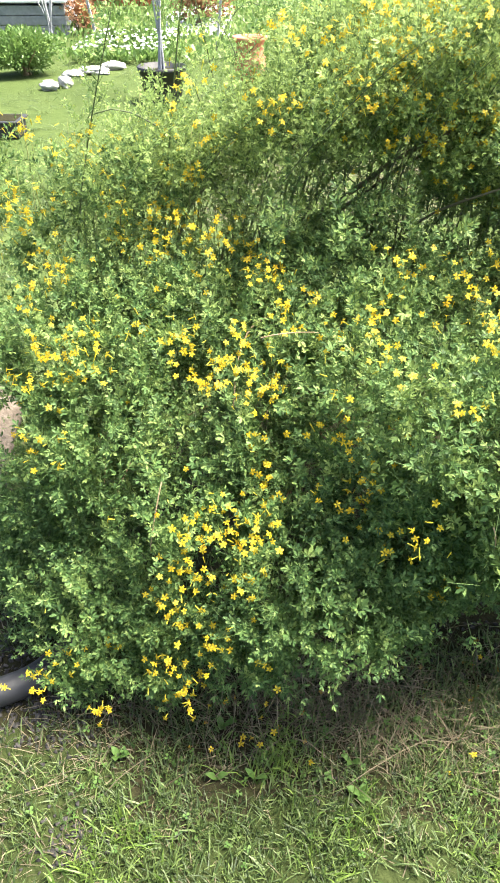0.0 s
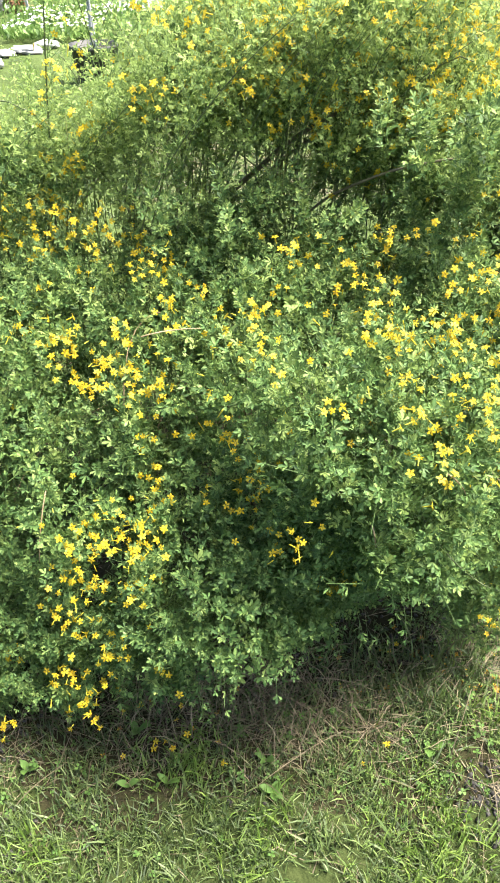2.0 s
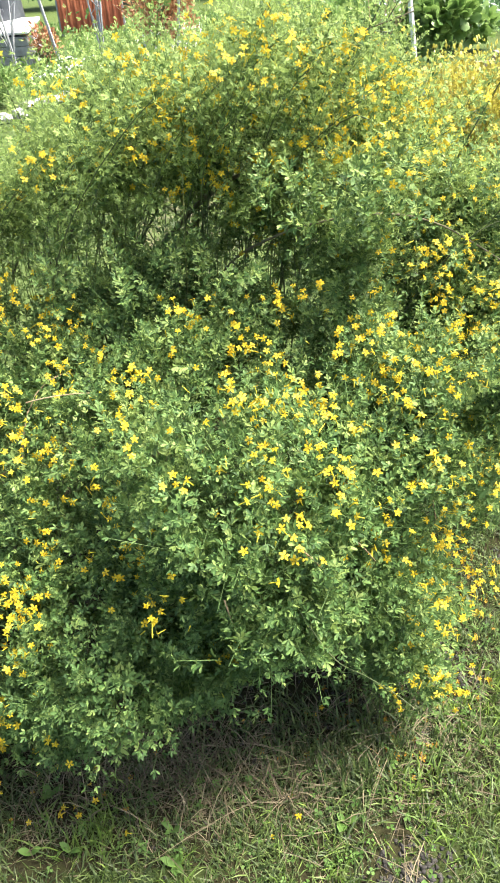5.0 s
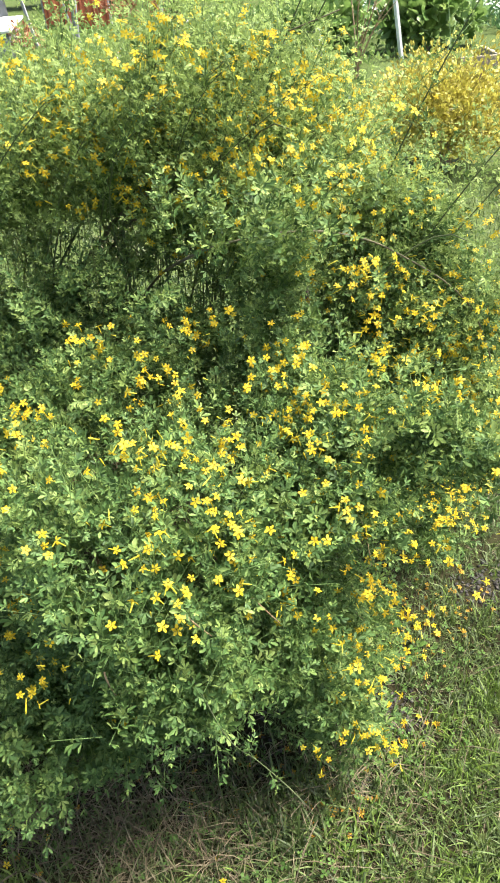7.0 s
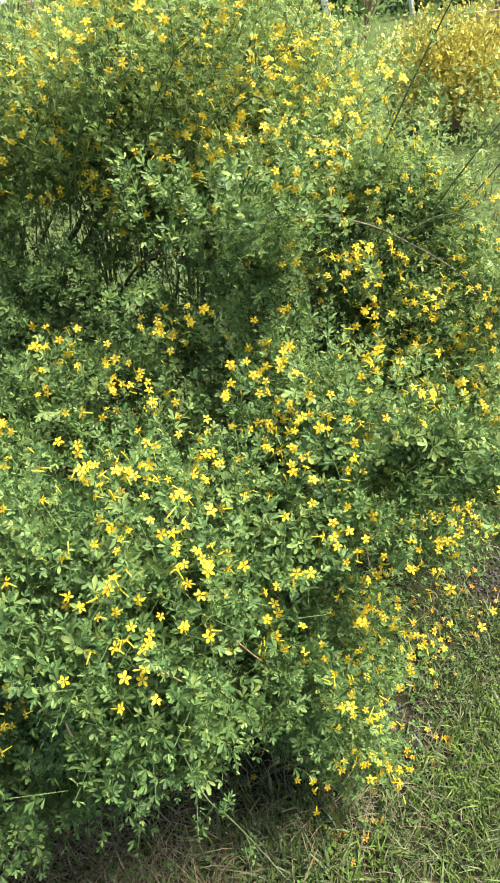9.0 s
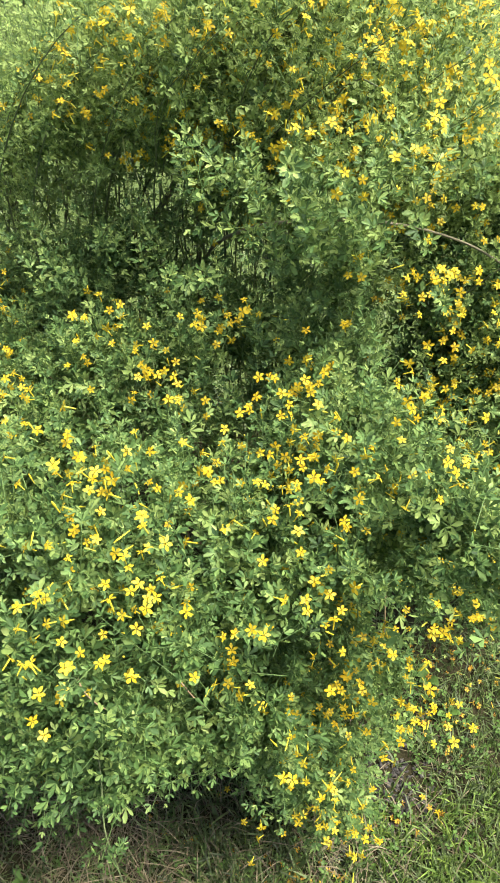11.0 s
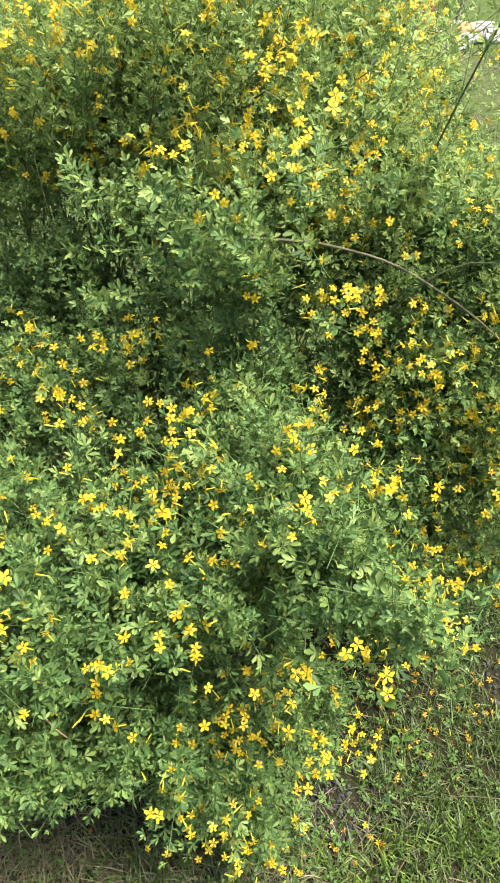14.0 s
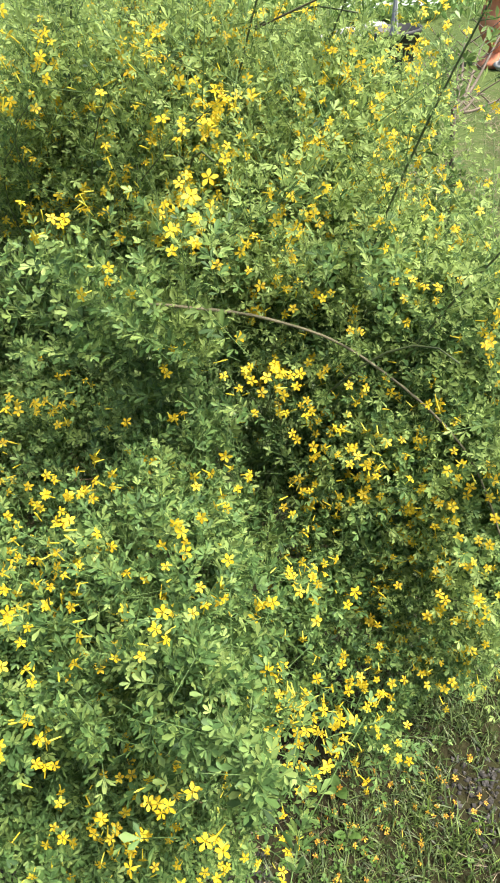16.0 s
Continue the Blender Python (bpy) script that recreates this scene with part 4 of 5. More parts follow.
gv = np.stack([xx, yy, lie(xx, yy)], 2).reshape(-1, 3)
nx, ny = len(gx), len(gy)
ii, jj = np.meshgrid(np.arange(nx - 1), np.arange(ny - 1))
b0 = (jj * nx + ii).ravel()
centre = gv[b0] + (0.03, 0.03, 0)
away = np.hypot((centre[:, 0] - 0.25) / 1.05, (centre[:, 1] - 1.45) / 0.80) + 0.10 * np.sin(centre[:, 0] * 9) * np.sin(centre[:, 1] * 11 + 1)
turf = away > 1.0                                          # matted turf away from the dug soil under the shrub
reach = np.hypot((centre[:, 0] - 0.45) / 1.5, (centre[:, 1] - 1.0) / 1.3) + 0.06 * np.sin(centre[:, 0] * 7 + 1) * np.sin(centre[:, 1] * 8) + np.random.default_rng(30).normal(0, 0.07, len(centre))      # dark of the gaps between blades put into the base colour near the shrub
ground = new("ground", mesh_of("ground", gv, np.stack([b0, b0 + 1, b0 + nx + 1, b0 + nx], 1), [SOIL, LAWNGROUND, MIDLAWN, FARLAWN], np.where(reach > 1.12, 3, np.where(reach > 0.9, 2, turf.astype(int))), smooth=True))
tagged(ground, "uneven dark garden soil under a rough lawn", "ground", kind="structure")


def tuft(gen, blades=11, spread=0.3, low=0.0, slim=1.0):
    """A tuft of narrow blades, about one unit high."""
    pieces = []
    for _ in range(blades):
        a, lean, h, w = gen.uniform(0, 6.28), abs(gen.normal(0.55, 0.4)) + low, gen.uniform(0.5, 1.15), gen.uniform(0.020, 0.036) * slim
        d, side = np.array([math.cos(a), math.sin(a), 0]), np.array([-math.sin(a), math.cos(a), 0])
        foot = np.array([gen.normal(0, spread), gen.normal(0, spread), 0])
        up = max(0.12, 1 - 0.55 * lean)
        mid, end = foot + d * lean * 0.4 * h + (0, 0, 0.62 * h * up), foot + d * lean * h + (0, 0, h * up * (1 - 0.2 * lean))
        v = np.array([foot - side * w, foot + side * w, mid - side * w * 0.85, mid + side * w * 0.85, end])
        pieces.append((v, np.array([(0, 1, 3), (0, 3, 2), (2, 3, 4)]), np.zeros(3, int)))
    return join(pieces)


gen = np.random.default_rng(31)
TUFTS = [tuft(gen) for _ in range(10)]
FLAT = [tuft(gen, 7, 0.5, 0.9) for _ in range(8)]
THREADS = [tuft(gen, 6, 0.4, 0.5, 0.33) for _ in range(6)]


def lawn(name, label, n, box, height, mat, seed, thin=None, kinds=TUFTS):
    g = np.random.default_rng(seed)
    x, y = g.uniform(box[0], box[1], n), g.uniform(box[2], box[3], n)
    if thin is not None:
        keep = g.random(n) < thin(x, y)
        x, y = x[keep], y[keep]
    p = np.stack([x, y, lie(x, y) - 0.003], 1)
    w = unit(np.stack([g.normal(0, 0.12, len(x)), g.normal(0, 0.12, len(x)), np.ones(len(x))], 1))
    fr = frames_of(p, w, g.uniform(0.6, 1.3, len(x)) * height, g)
    v, f, s = scattered(kinds, g.integers(0, len(kinds), len(x)), fr)
    return tagged(new(name, mesh_of(name, v, f, [mat])), label, "grass", kind="stuff")


def bare(x, y):
    """1 on worn and dug patches and under the shrub, 0 on good lawn."""
    b = np.exp(-(((x - 0.68) / 0.11) ** 2 + ((y - 0.66) / 0.09) ** 2))
    b = np.maximum(b, np.exp(-(((x + 0.50) / 0.22) ** 2 + ((y - 0.92) / 0.20) ** 2)))
    b = np.maximum(b, np.exp(-(((x - 1.20) / 0.10) ** 2 + ((y - 1.47) / 0.05) ** 2)))
    b = np.maximum(b, 0.8 * np.exp(-(((x - 0.84) / 0.09) ** 2 + ((y - 1.10) / 0.05) ** 2)))
    b = np.maximum(b, 0.8 * np.exp(-(((x + 0.36) / 0.05) ** 2 + ((y - 0.62) / 0.12) ** 2)))
    b = np.maximum(b, 0.7 * np.exp(-(((x - 0.42) / 0.07) ** 2 + ((y - 0.80) / 0.05) ** 2)))
    b = np.maximum(b, 0.95 * np.clip(2.2 - 2.0 * (((x - 0.3) / 0.70) ** 2 + ((y - 1.5) / 0.60) ** 2), 0, 1))
    return b


def edge(x, y):
    """Fades the near lawn out towards its rim."""
    return np.clip(np.minimum(np.minimum(x + 1.2, 2.1 - x) / 0.6, (y + 0.2) / 0.6), 0, 1) ** 2


def cover(x, y):
    patch = np.sin(x * 9 + 2 * np.sin(y * 6)) * np.sin(y * 8 + 1) + 0.8 * np.sin(x * 31 + 3 * np.sin(y * 17)) * np.sin(y * 29 + 2 * np.sin(x * 13))
    return np.clip((1 - bare(x, y)) * (0.72 + 0.42 * patch), 0.03, 1) * edge(x, y)


def dry(x, y):
    return np.clip(0.35 + 0.35 * np.sin(x * 7 + 1) * np.sin(y * 6 + 2) + 0.5 * bare(x, y) * (y < 1.0), 0.05, 1) * edge(x, y)


def mid_edge(x, y):
    return np.clip(np.minimum(x + 3.4, 4.2 - x) / 1.4, 0, 1)


lawn("grass", "rough green lawn grass in front of the shrub", 38000, (-1.5, 2.5, -0.5, 2.1), 0.042, GRASS, 41, cover)
FRESH = material("fresh_grass", ((0.045, 0.085, 0.010), (0.085, 0.150, 0.020), (0.15, 0.225, 0.04)), rough=0.55, scale=4, island=0.6, through=0.3, bump=0, big=1.7, big_mix=0.4)


def fresh(x, y):
    """Where the lawn is at its greenest."""
    f = 0
    for u, v, r in ((0.52, 0.60, 0.10), (0.72, 0.84, 0.08), (0.95, 0.98, 0.10), (1.10, 1.12, 0.09), (1.25, 1.25, 0.12), (0.95, 0.72, 0.12), (0.06, 0.80, 0.07), (0.16, 0.62, 0.06), (1.30, 0.95, 0.14), (-0.25, 0.55, 0.08)):
        f = np.maximum(f, np.exp(-((x - u) ** 2 + (y - v) ** 2) / r ** 2))
    return f * (0.6 + 0.4 * np.sin(x * 37 + 2 * np.sin(y * 19)) * np.sin(y * 31))


lawn("fresh_grass", "patches of fresh bright green grass in the lawn", 9000, (-0.5, 1.6, 0.4, 1.5), 0.05, FRESH, 48, fresh)
lawn("dry_grass", "dry straw-coloured grass lying in the lawn", 11000, (-1.5, 2.5, -0.5, 1.9), 0.032, STRAW, 42, dry, FLAT)
lawn("mid_grass", "green lawn grass behind the shrub", 4200, (-3.4, 4.2, 2.0, 4.6), 0.08, GRASS, 44, mid_edge, TUFTS + FLAT)
lawn("far_grass", "green lawn grass behind the lower garden", 2600, (-6, 6, 4.4, 11), 0.10, GRASS, 43, None, FLAT)
lawn("worn_lawn", "worn, straw-coloured dry lawn behind the shrub", 1500, (-0.3, 1.3, 4.0, 6.8), 0.06, STRAW, 45, None, FLAT)
lawn("tall_grass", "fresh taller grass blades at the foot of the shrub", 1500, (0.35, 1.0, 0.72, 1.25), 0.058, GRASS, 46, lambda x, y: np.exp(-(((x - 0.62) / 0.16) ** 2 + ((y - 0.93) / 0.10) ** 2)))

lawn("dead_stems", "thin dead brown stems under the shrub", 1800, (-0.45, 0.95, 0.72, 1.15), 0.085, STRAW, 47, lambda x, y: np.exp(-(((x - 0.25) / 0.5) ** 2 + ((y - 0.90 - 0.25 * np.maximum(x - 0.6, 0)) / 0.10) ** 2)), THREADS)

# bare pale twigs that hang out of the mound
for a, b in (((0.488, 0.806, 0.758), (0.520, 0.797, 0.722)), ((0.375, 0.775, 0.69), (0.386, 0.772, 0.63)), ((0.72, 1.075, 0.46), (0.80, 1.14, 0.29)), ((-0.165, 0.99, 0.60), (-0.19, 0.93, 0.48)), ((0.02, 1.15, 0.815), (0.13, 1.18, 0.81)), ((0.567, 0.87, 0.72), (0.61, 0.85, 0.675))):
    a, b = np.array(a), np.array(b)
    line = bezier(a, a * 0.7 + b * 0.3 + (0, -0.01, 0.012), a * 0.3 + b * 0.7 + (0, -0.01, 0.012), b, 10)
    part("twig", mesh_of("twig", *tube(line - shrub_base, np.linspace(0.0014, 0.0008, 10), 5)[:2], [BARK], smooth=True), shrub, "bare pale twig")

# a long shoot that hangs out over the lawn, leafy at its foot and bare at its tip
shoot = spline(((0.42, 0.86, 0.74), (0.489, 0.79, 0.63), (0.532, 0.715, 0.618), (0.572, 0.673, 0.632), (0.604, 0.636, 0.644), (0.625, 0.612, 0.645)), 30)
part("stem", mesh_of("stem", *tube(shoot - shrub_base, np.linspace(0.0012, 0.0006, len(shoot)), 5)[:2], [DARKSTEM], smooth=True), shrub, "long bare-tipped green shoot")
for k, q in enumerate(shoot[4:22:2]):
    ob = part("leafy_sprig", sprig_meshes[8 + k % 4], shrub)
    ob.matrix_basis = Matrix.Translation(Vector(q - shrub_base)) @ Euler((0.5 + 0.4 * (k % 3), 0.4 * (-1) ** k, 2.4 * k)).to_matrix().to_4x4() @ Matrix.Scale(0.6, 4)

# fallen and wilted flowers, and small creeping leaves, at the foot of the shrub
gen = np.random.default_rng(61)


def strewn(name, label, category, n, spots, templates, mats, size, seed, lift=0.012):
    """Small things strewn on the ground round spots (x, y, spread, share)."""
    g = np.random.default_rng(seed)
    spots = np.array(spots)
    k = g.choice(len(spots), n, p=spots[:, 3] / spots[:, 3].sum())
    x, y = spots[k, 0] + g.normal(0, 1, n) * spots[k, 2], spots[k, 1] + g.normal(0, 1, n) * spots[k, 2] * 0.7
    p = np.stack([x, y, lie(x, y) + g.uniform(0.2, 1.6, n) * lift], 1)
    fr = frames_of(p, unit(g.normal(0, 0.5, (n, 3)) + (0, 0, 1)), g.uniform(0.7, 1.2, n) * size, g)
    v, f, s = scattered(templates, g.integers(0, len(templates), n), fr)
    return tagged(new(name, mesh_of(name, v, f, mats, s)), label, category, kind="stuff")


FOOT = ((0.86, 1.05, 0.06, 2), (0.96, 1.28, 0.07, 3), (1.06, 1.42, 0.06, 3), (0.74, 0.93, 0.05, 2), (0.45, 0.95, 0.10, 1), (0.0, 0.92, 0.14, 1), (0.6, 0.95, 0.08, 1.5), (0.9, 1.38, 0.08, 2))
strewn("fallen_flowers", "wilted orange jasmine flowers fallen on the soil", "fallen flowers", 200, FOOT, FLOWERS[:6], [WILTED, WILTED], 0.9, 62, 0.010)
strewn("fresh_fallen_flowers", "fresh yellow jasmine flowers fallen in the grass", "fallen flowers", 26, ((0.35, 0.88, 0.14, 1), (-0.05, 0.85, 0.10, 2), (0.86, 1.05, 0.08, 3)), FLOWERS[:6], [PETAL, BUD], 1.0, 63, 0.022)


def clover(gen):
    pieces = []
    for k in range(3):
        a = k * 2.09 + gen.normal(0, 0.1)
        pieces.append(leaflet(np.array([0, 0, 0.0]), np.array([math.cos(a), math.sin(a), 0.12]), np.array([0, 0, 1.0]), 0.008, 0.007))
    return join(pieces)


strewn("clover", "small round-leaved clover and weeds in the lawn", "weeds", 700, ((0.62, 0.98, 0.14, 2), (0.30, 0.85, 0.16, 2), (0.95, 1.25, 0.10, 2), (0.6, 0.7, 0.10, 1), (-0.2, 0.7, 0.2, 1), (0.85, 1.0, 0.08, 2), (0.0, 0.85, 0.15, 1)), [clover(gen) for _ in range(4)], [WEED], 1.0, 64, 0.016)


def broad_leaf(L, W, bend):
    """A broad, veined, slightly cupped leaf along x."""
    vs, fs = [], []
    m = 7
    for i in range(m):
        t = i / (m - 1)
        w = W * math.sin(math.pi * (0.08 + 0.90 * t)) ** 0.8 * 0.5
        z = bend * t * (1 - 0.6 * t) * L
        vs += [(L * t, -w, z + w * 0.25), (L * t, 0, z), (L * t, w, z + w * 0.25)]
    for i in range(m - 1):
        a = i * 3
        fs += [(a, a + 3, a + 4, a + 1), (a + 1, a + 4, a + 5, a + 2)]
    return mesh_of("leaf", vs, fs, [WEED], smooth=True)


def weed(place, leaves, seed):
    g = np.random.default_rng(seed)
    t = thing("weed_plant", place, "small broad-leaved green weed growing in the lawn", "weed", "broad-leaved weeds in the lawn")
    for k in range(leaves):
        L = g.uniform(0.022, 0.036)
        ob = part("leaf", broad_leaf(L, L * g.uniform(0.45, 0.75), g.uniform(0.5, 1.1)), t)
        ob.rotation_euler = (g.normal(0, 0.15), -g.uniform(0.15, 0.5), k * 6.28 / leaves + g.normal(0, 0.4))
        ob.location = (0, 0, 0.004)
    return t


for i, (x, y, n) in enumerate(((0.216, 0.768, 3), (-0.07, 0.735, 2), (0.01, 0.735, 2), (0.225, 0.70, 4), (0.565, 0.765, 3), (0.70, 0.62, 3), (0.90, 1.356, 3), (0.945, 1.28, 2), (-0.28, 0.78, 3), (-0.06, 0.86, 3))):
    weed((x, y, float(lie(x, y))), n, 70 + i)

for x, y, dx, dy, h in ((0.60, 0.74, 0.06, 0.10, 0.10), (0.70, 0.66, -0.12, 0.05, 0.03), (0.66, 0.60, 0.02, 0.14, 0.03), (0.98, 1.02, 0.10, -0.06, 0.05), (0.80, 0.86, 0.05, -0.09, 0.06), (0.34, 0.88, 0.05, -0.12, 0.04), (1.05, 1.2, 0.16, 0.02, 0.04), (-0.3, 0.7, 0.1, 0.07, 0.04), (0.74, 0.70, 0.06, -0.12, 0.03)):
    z = float(lie(x, y))
    line = bezier((0, 0, 0), (dx * 0.2, dy * 0.2, h * 0.8), (dx * 0.6, dy * 0.6, h * 1.1), (dx, dy, h), 9)
    ob = new("dry_stalk", mesh_of("dry_stalk", *tube(line, np.linspace(0.0013, 0.0007, 9), 4)[:2], [STRAW], smooth=True))
    ob.location = (x, y, z)
    tagged(ob, "long dry pale grass stalk standing in the lawn", "grass stalk", "dry stalks in the lawn")

# stones and crumbs of dark soil beside the shrub
crumbs = []
for _ in range(5):
    v = unit(gen.normal(size=(10, 3))) * gen.uniform(0.6, 1.1, (10, 1)) * (1, 1, 0.7)
    bm = bmesh.new()
    for q in v:
        bm.verts.new(q)
    bmesh.ops.convex_hull(bm, input=bm.verts)
    bmesh.ops.triangulate(bm, faces=bm.faces)
    bm.verts.index_update()
    crumbs.append((np.array([q.co[:] for q in bm.verts]), np.array([[w.index for w in q.verts] for q in bm.faces]), np.zeros(len(bm.faces), int)))
    bm.free()
DARKSOIL = material("dark_crumbly_soil", ((0.012, 0.011, 0.010), (0.028, 0.026, 0.024), (0.065, 0.062, 0.058)), rough=0.95, scale=60, bump=0.6, bump_scale=150, island=0.4)
strewn("soil_crumbs", "dark crumbly soil and small stones beside the shrub", "soil", 2600, ((-0.55, 0.97, 0.13, 6), (-0.42, 0.88, 0.08, 2), (0.68, 0.66, 0.06, 2), (1.20, 1.47, 0.06, 2), (0.85, 1.10, 0.05, 2), (-0.36, 0.62, 0.05, 1), (0.3, 1.05, 0.2, 3), (0.75, 1.05, 0.10, 2)), crumbs, [DARKSOIL], 0.008, 65, 0.0)

# an old weathered log at the shrub's side
log = thing("old_log", (-0.84, 1.88, 0), "short weathered grey-brown log lying on the soil", "log")
line = spline(((0.04, -0.22, 0.050), (0.0, -0.05, 0.052), (-0.02, 0.12, 0.050), (-0.05, 0.26, 0.050)), 18)
v, f, s = tube(line, 0.055 + 0.006 * np.sin(np.arange(len(line)) * 1.7), 18)
v = v + np.stack([0.004 * np.sin(v[:, 2] * 310 + v[:, 1] * 25), np.zeros(len(v)), 0.004 * np.sin(v[:, 0] * 290 + v[:, 1] * 31)], 1)
part("bark", mesh_of("bark", v, f, [OLDBARK], smooth=True), log, "cracked grey-brown bark")
end = np.concatenate([[line[0] - (0, 0.002, 0)], v[:18] - (0, 0.002, 0)])
part("cut_end", mesh_of("cut_end", end, [(0, 1 + (j + 1) % 18, 1 + j) for j in range(18)], [TIMBER]), log, "pale sawn end")

# black plastic pipe on the soil
pipe = spline(((-1.05, 0.80, 0.05), (-0.80, 0.865, 0.05), (-0.62, 0.895, 0.045), (-0.50, 0.95, 0.04), (-0.42, 1.05, 0.035)), 30)
tagged(new("pipe", mesh_of("pipe", *tube(pipe, np.full(len(pipe), 0.033), 16)[:2], [BLACKPLASTIC], smooth=True)), "thick black plastic pipe lying on dark soil", "pipe")


# ---- the garden behind ----
def box_mesh(name, size, mat, bevel=0.01, at=(0, 0, 0), turn=None):
    bm = bmesh.new()
    bmesh.ops.create_cube(bm, size=1.0)
    bmesh.ops.scale(bm, vec=size, verts=bm.verts)
    bmesh.ops.bevel(bm, geom=bm.edges[:], offset=bevel, segments=2, affect="EDGES", profile=0.6)
    if turn is not None:
        bmesh.ops.transform(bm, matrix=turn, verts=bm.verts)
    bmesh.ops.translate(bm, vec=at, verts=bm.verts)
    me = bpy.data.meshes.new(name)
    bm.to_mesh(me)
    bm.free()
    me.materials.append(mat)
    return me


def lathe(name, profile, mat, sides=28):
    """A turned form; profile: radius and height from the bottom up."""
    n = len(profile)
    v = [(r * math.cos(a), r * math.sin(a), z) for r, z in profile for a in np.linspace(0, 2 * math.pi, sides, endpoint=False)]
    f = [(i * sides + j, i * sides + (j + 1) % sides, (i + 1) * sides + (j + 1) % sides, (i + 1) * sides + j) for i in range(n - 1) for j in range(sides)]
    return mesh_of(name, v, f, [mat], smooth=True)


def foliage_cloud(gen, size, n, leaf, mat, owner, lumps=11, name="crown", slim=0.45):
    """Leaves massed on uneven lumps, over the owner's base."""
    c = unit(gen.normal(size=(lumps, 3))) * np.array(size) * gen.uniform(0.25, 0.7, (lumps, 1))
    which = gen.integers(0, lumps, n)
    d = unit(gen.normal(size=(n, 3)))
    p = c[which] + d * np.array(size) * gen.uniform(0.25, 0.5, (n, 1)) * gen.uniform(0.7, 1.15, (lumps, 1))[which]
    p[:, 2] += size[2]
    keep = p[:, 2] > 0.01
    p, d = p[keep], d[keep]
    tem = [leaflet(np.zeros(3), np.array([0, 0.2, 1.0]), np.array([0, 1.0, 0]), leaf * q, leaf * slim * q) for q in (0.75, 1.0, 1.25)]
    fr = frames_of(p, unit(d + gen.normal(0, 0.5, d.shape) + (0, 0, 0.4)), np.ones(len(p)), gen)
    v, f, s = scattered(tem, gen.integers(0, 3, len(p)), fr)
    return part(name, mesh_of(name, v, f, [mat]), owner, "", "stuff")


def bush(name, place, size, n, leaf, mat, label, seed, stems=6, lumps=11, slim=0.45, wood=BARK):
    g = np.random.default_rng(seed)
    t = thing(name, place, label, "shrub")
    if n:
        foliage_cloud(g, size, n, leaf, mat, t, lumps, slim=slim)
    for _ in range(stems):
        tip = np.array([g.normal(0, size[0] * 0.5), g.normal(0, size[1] * 0.5), size[2] * g.uniform(0.9, 1.7)])
        part("stem", mesh_of("stem", *tube(bezier((g.normal(0, 0.04), g.normal(0, 0.04), 0), (0, 0, tip[2] * 0.4), tip * 0.7, tip, 8), np.linspace(0.012, 0.004, 8), 5)[:2], [wood], smooth=True), t)
    return t


def twiggy(name, place, height, spread, n, mat, label, seed, leaf=None):
    """A bare, forking bush or young tree."""
    g = np.random.default_rng(seed)
    t = thing(name, place, label, "shrub")
    tips = []
    for _ in range(n):
        a = g.uniform(0, 6.28)
        tip = np.array([math.cos(a) * spread * g.uniform(0.3, 1), math.sin(a) * spread * g.uniform(0.3, 1), height * g.uniform(0.7, 1.0)])
        line = bezier((g.normal(0, 0.02), g.normal(0, 0.02), 0), (tip[0] * 0.1, tip[1] * 0.1, height * 0.3), tip * (0.6, 0.6, 0.7), tip, 9)
        pieces = [tube(line, np.linspace(0.013, 0.004, 9), 5)]
        for _ in range(3):
            b = line[g.integers(3, 8)]
            e = b + np.array([g.normal(0, spread * 0.3), g.normal(0, spread * 0.3), height * g.uniform(0.08, 0.3)])
            pieces.append(tube(bezier(b, b * 0.7 + e * 0.3, b * 0.4 + e * 0.6 + (0, 0, 0.02), e, 6), np.linspace(0.005, 0.002, 6), 4))
            tips.append(e)
        v, f, s = join(pieces)
        part("stem", mesh_of("stem", v, f, [mat], smooth=True), t)
    if leaf:
        tem = [leaflet(np.zeros(3), np.array([0, 0.2, 1.0]), np.array([0, 1.0, 0]), leaf[0], leaf[0] * 0.5)]
        p = np.repeat(np.array(tips), leaf[2], 0) + g.normal(0, 0.05, (len(tips) * leaf[2], 3))
        v, f, s = scattered(tem, np.zeros(len(p), int), frames_of(p, unit(g.normal(size=p.shape) + (0, 0, 0.5)), g.uniform(0.7, 1.2, len(p)), g))
        part("leaves", mesh_of("leaves", v, f, [leaf[1]]), t, "", "stuff")
    return t


# black pot with a young tree
pot = thing("plant_pot", (-0.85, 7.5, 0), "large round black plastic plant pot on the lawn", "plant pot")
part("body", lathe("body", ((0.0, 0.0), (0.17, 0.0), (0.175, 0.01), (0.225, 0.27), (0.235, 0.27), (0.238, 0.31), (0.225, 0.31), (0.215, 0.26), (0.0, 0.25)), BLACKPLASTIC), pot)
part("soil", lathe("soil", ((0.212, 0.257), (0.12, 0.272), (0.0, 0.275)), SOIL), pot, "dark potting soil")
twiggy("young_tree", (-0.85, 7.5, 0.27), 1.5, 0.42, 6, GREYWOOD, "young tree with grey stems and few leaves in a black pot", 81, (0.06, FARGREEN, 4))
trough = thing("plant_trough", (-2.16, 6.15, 0), "low black plastic plant trough on the lawn", "plant trough")
part("body", box_mesh("body", (0.62, 0.30, 0.20), BLACKPLASTIC, 0.02, (0, 0, 0.10)), trough)
part("rim", box_mesh("rim", (0.67, 0.35, 0.03), BLACKPLASTIC, 0.012, (0, 0, 0.205)), trough)
part("soil", box_mesh("soil", (0.58, 0.26, 0.02), SOIL, 0.005, (0, 0, 0.216)), trough, "dark potting soil")
trough.scale = (0.9, 0.9, 0.6)


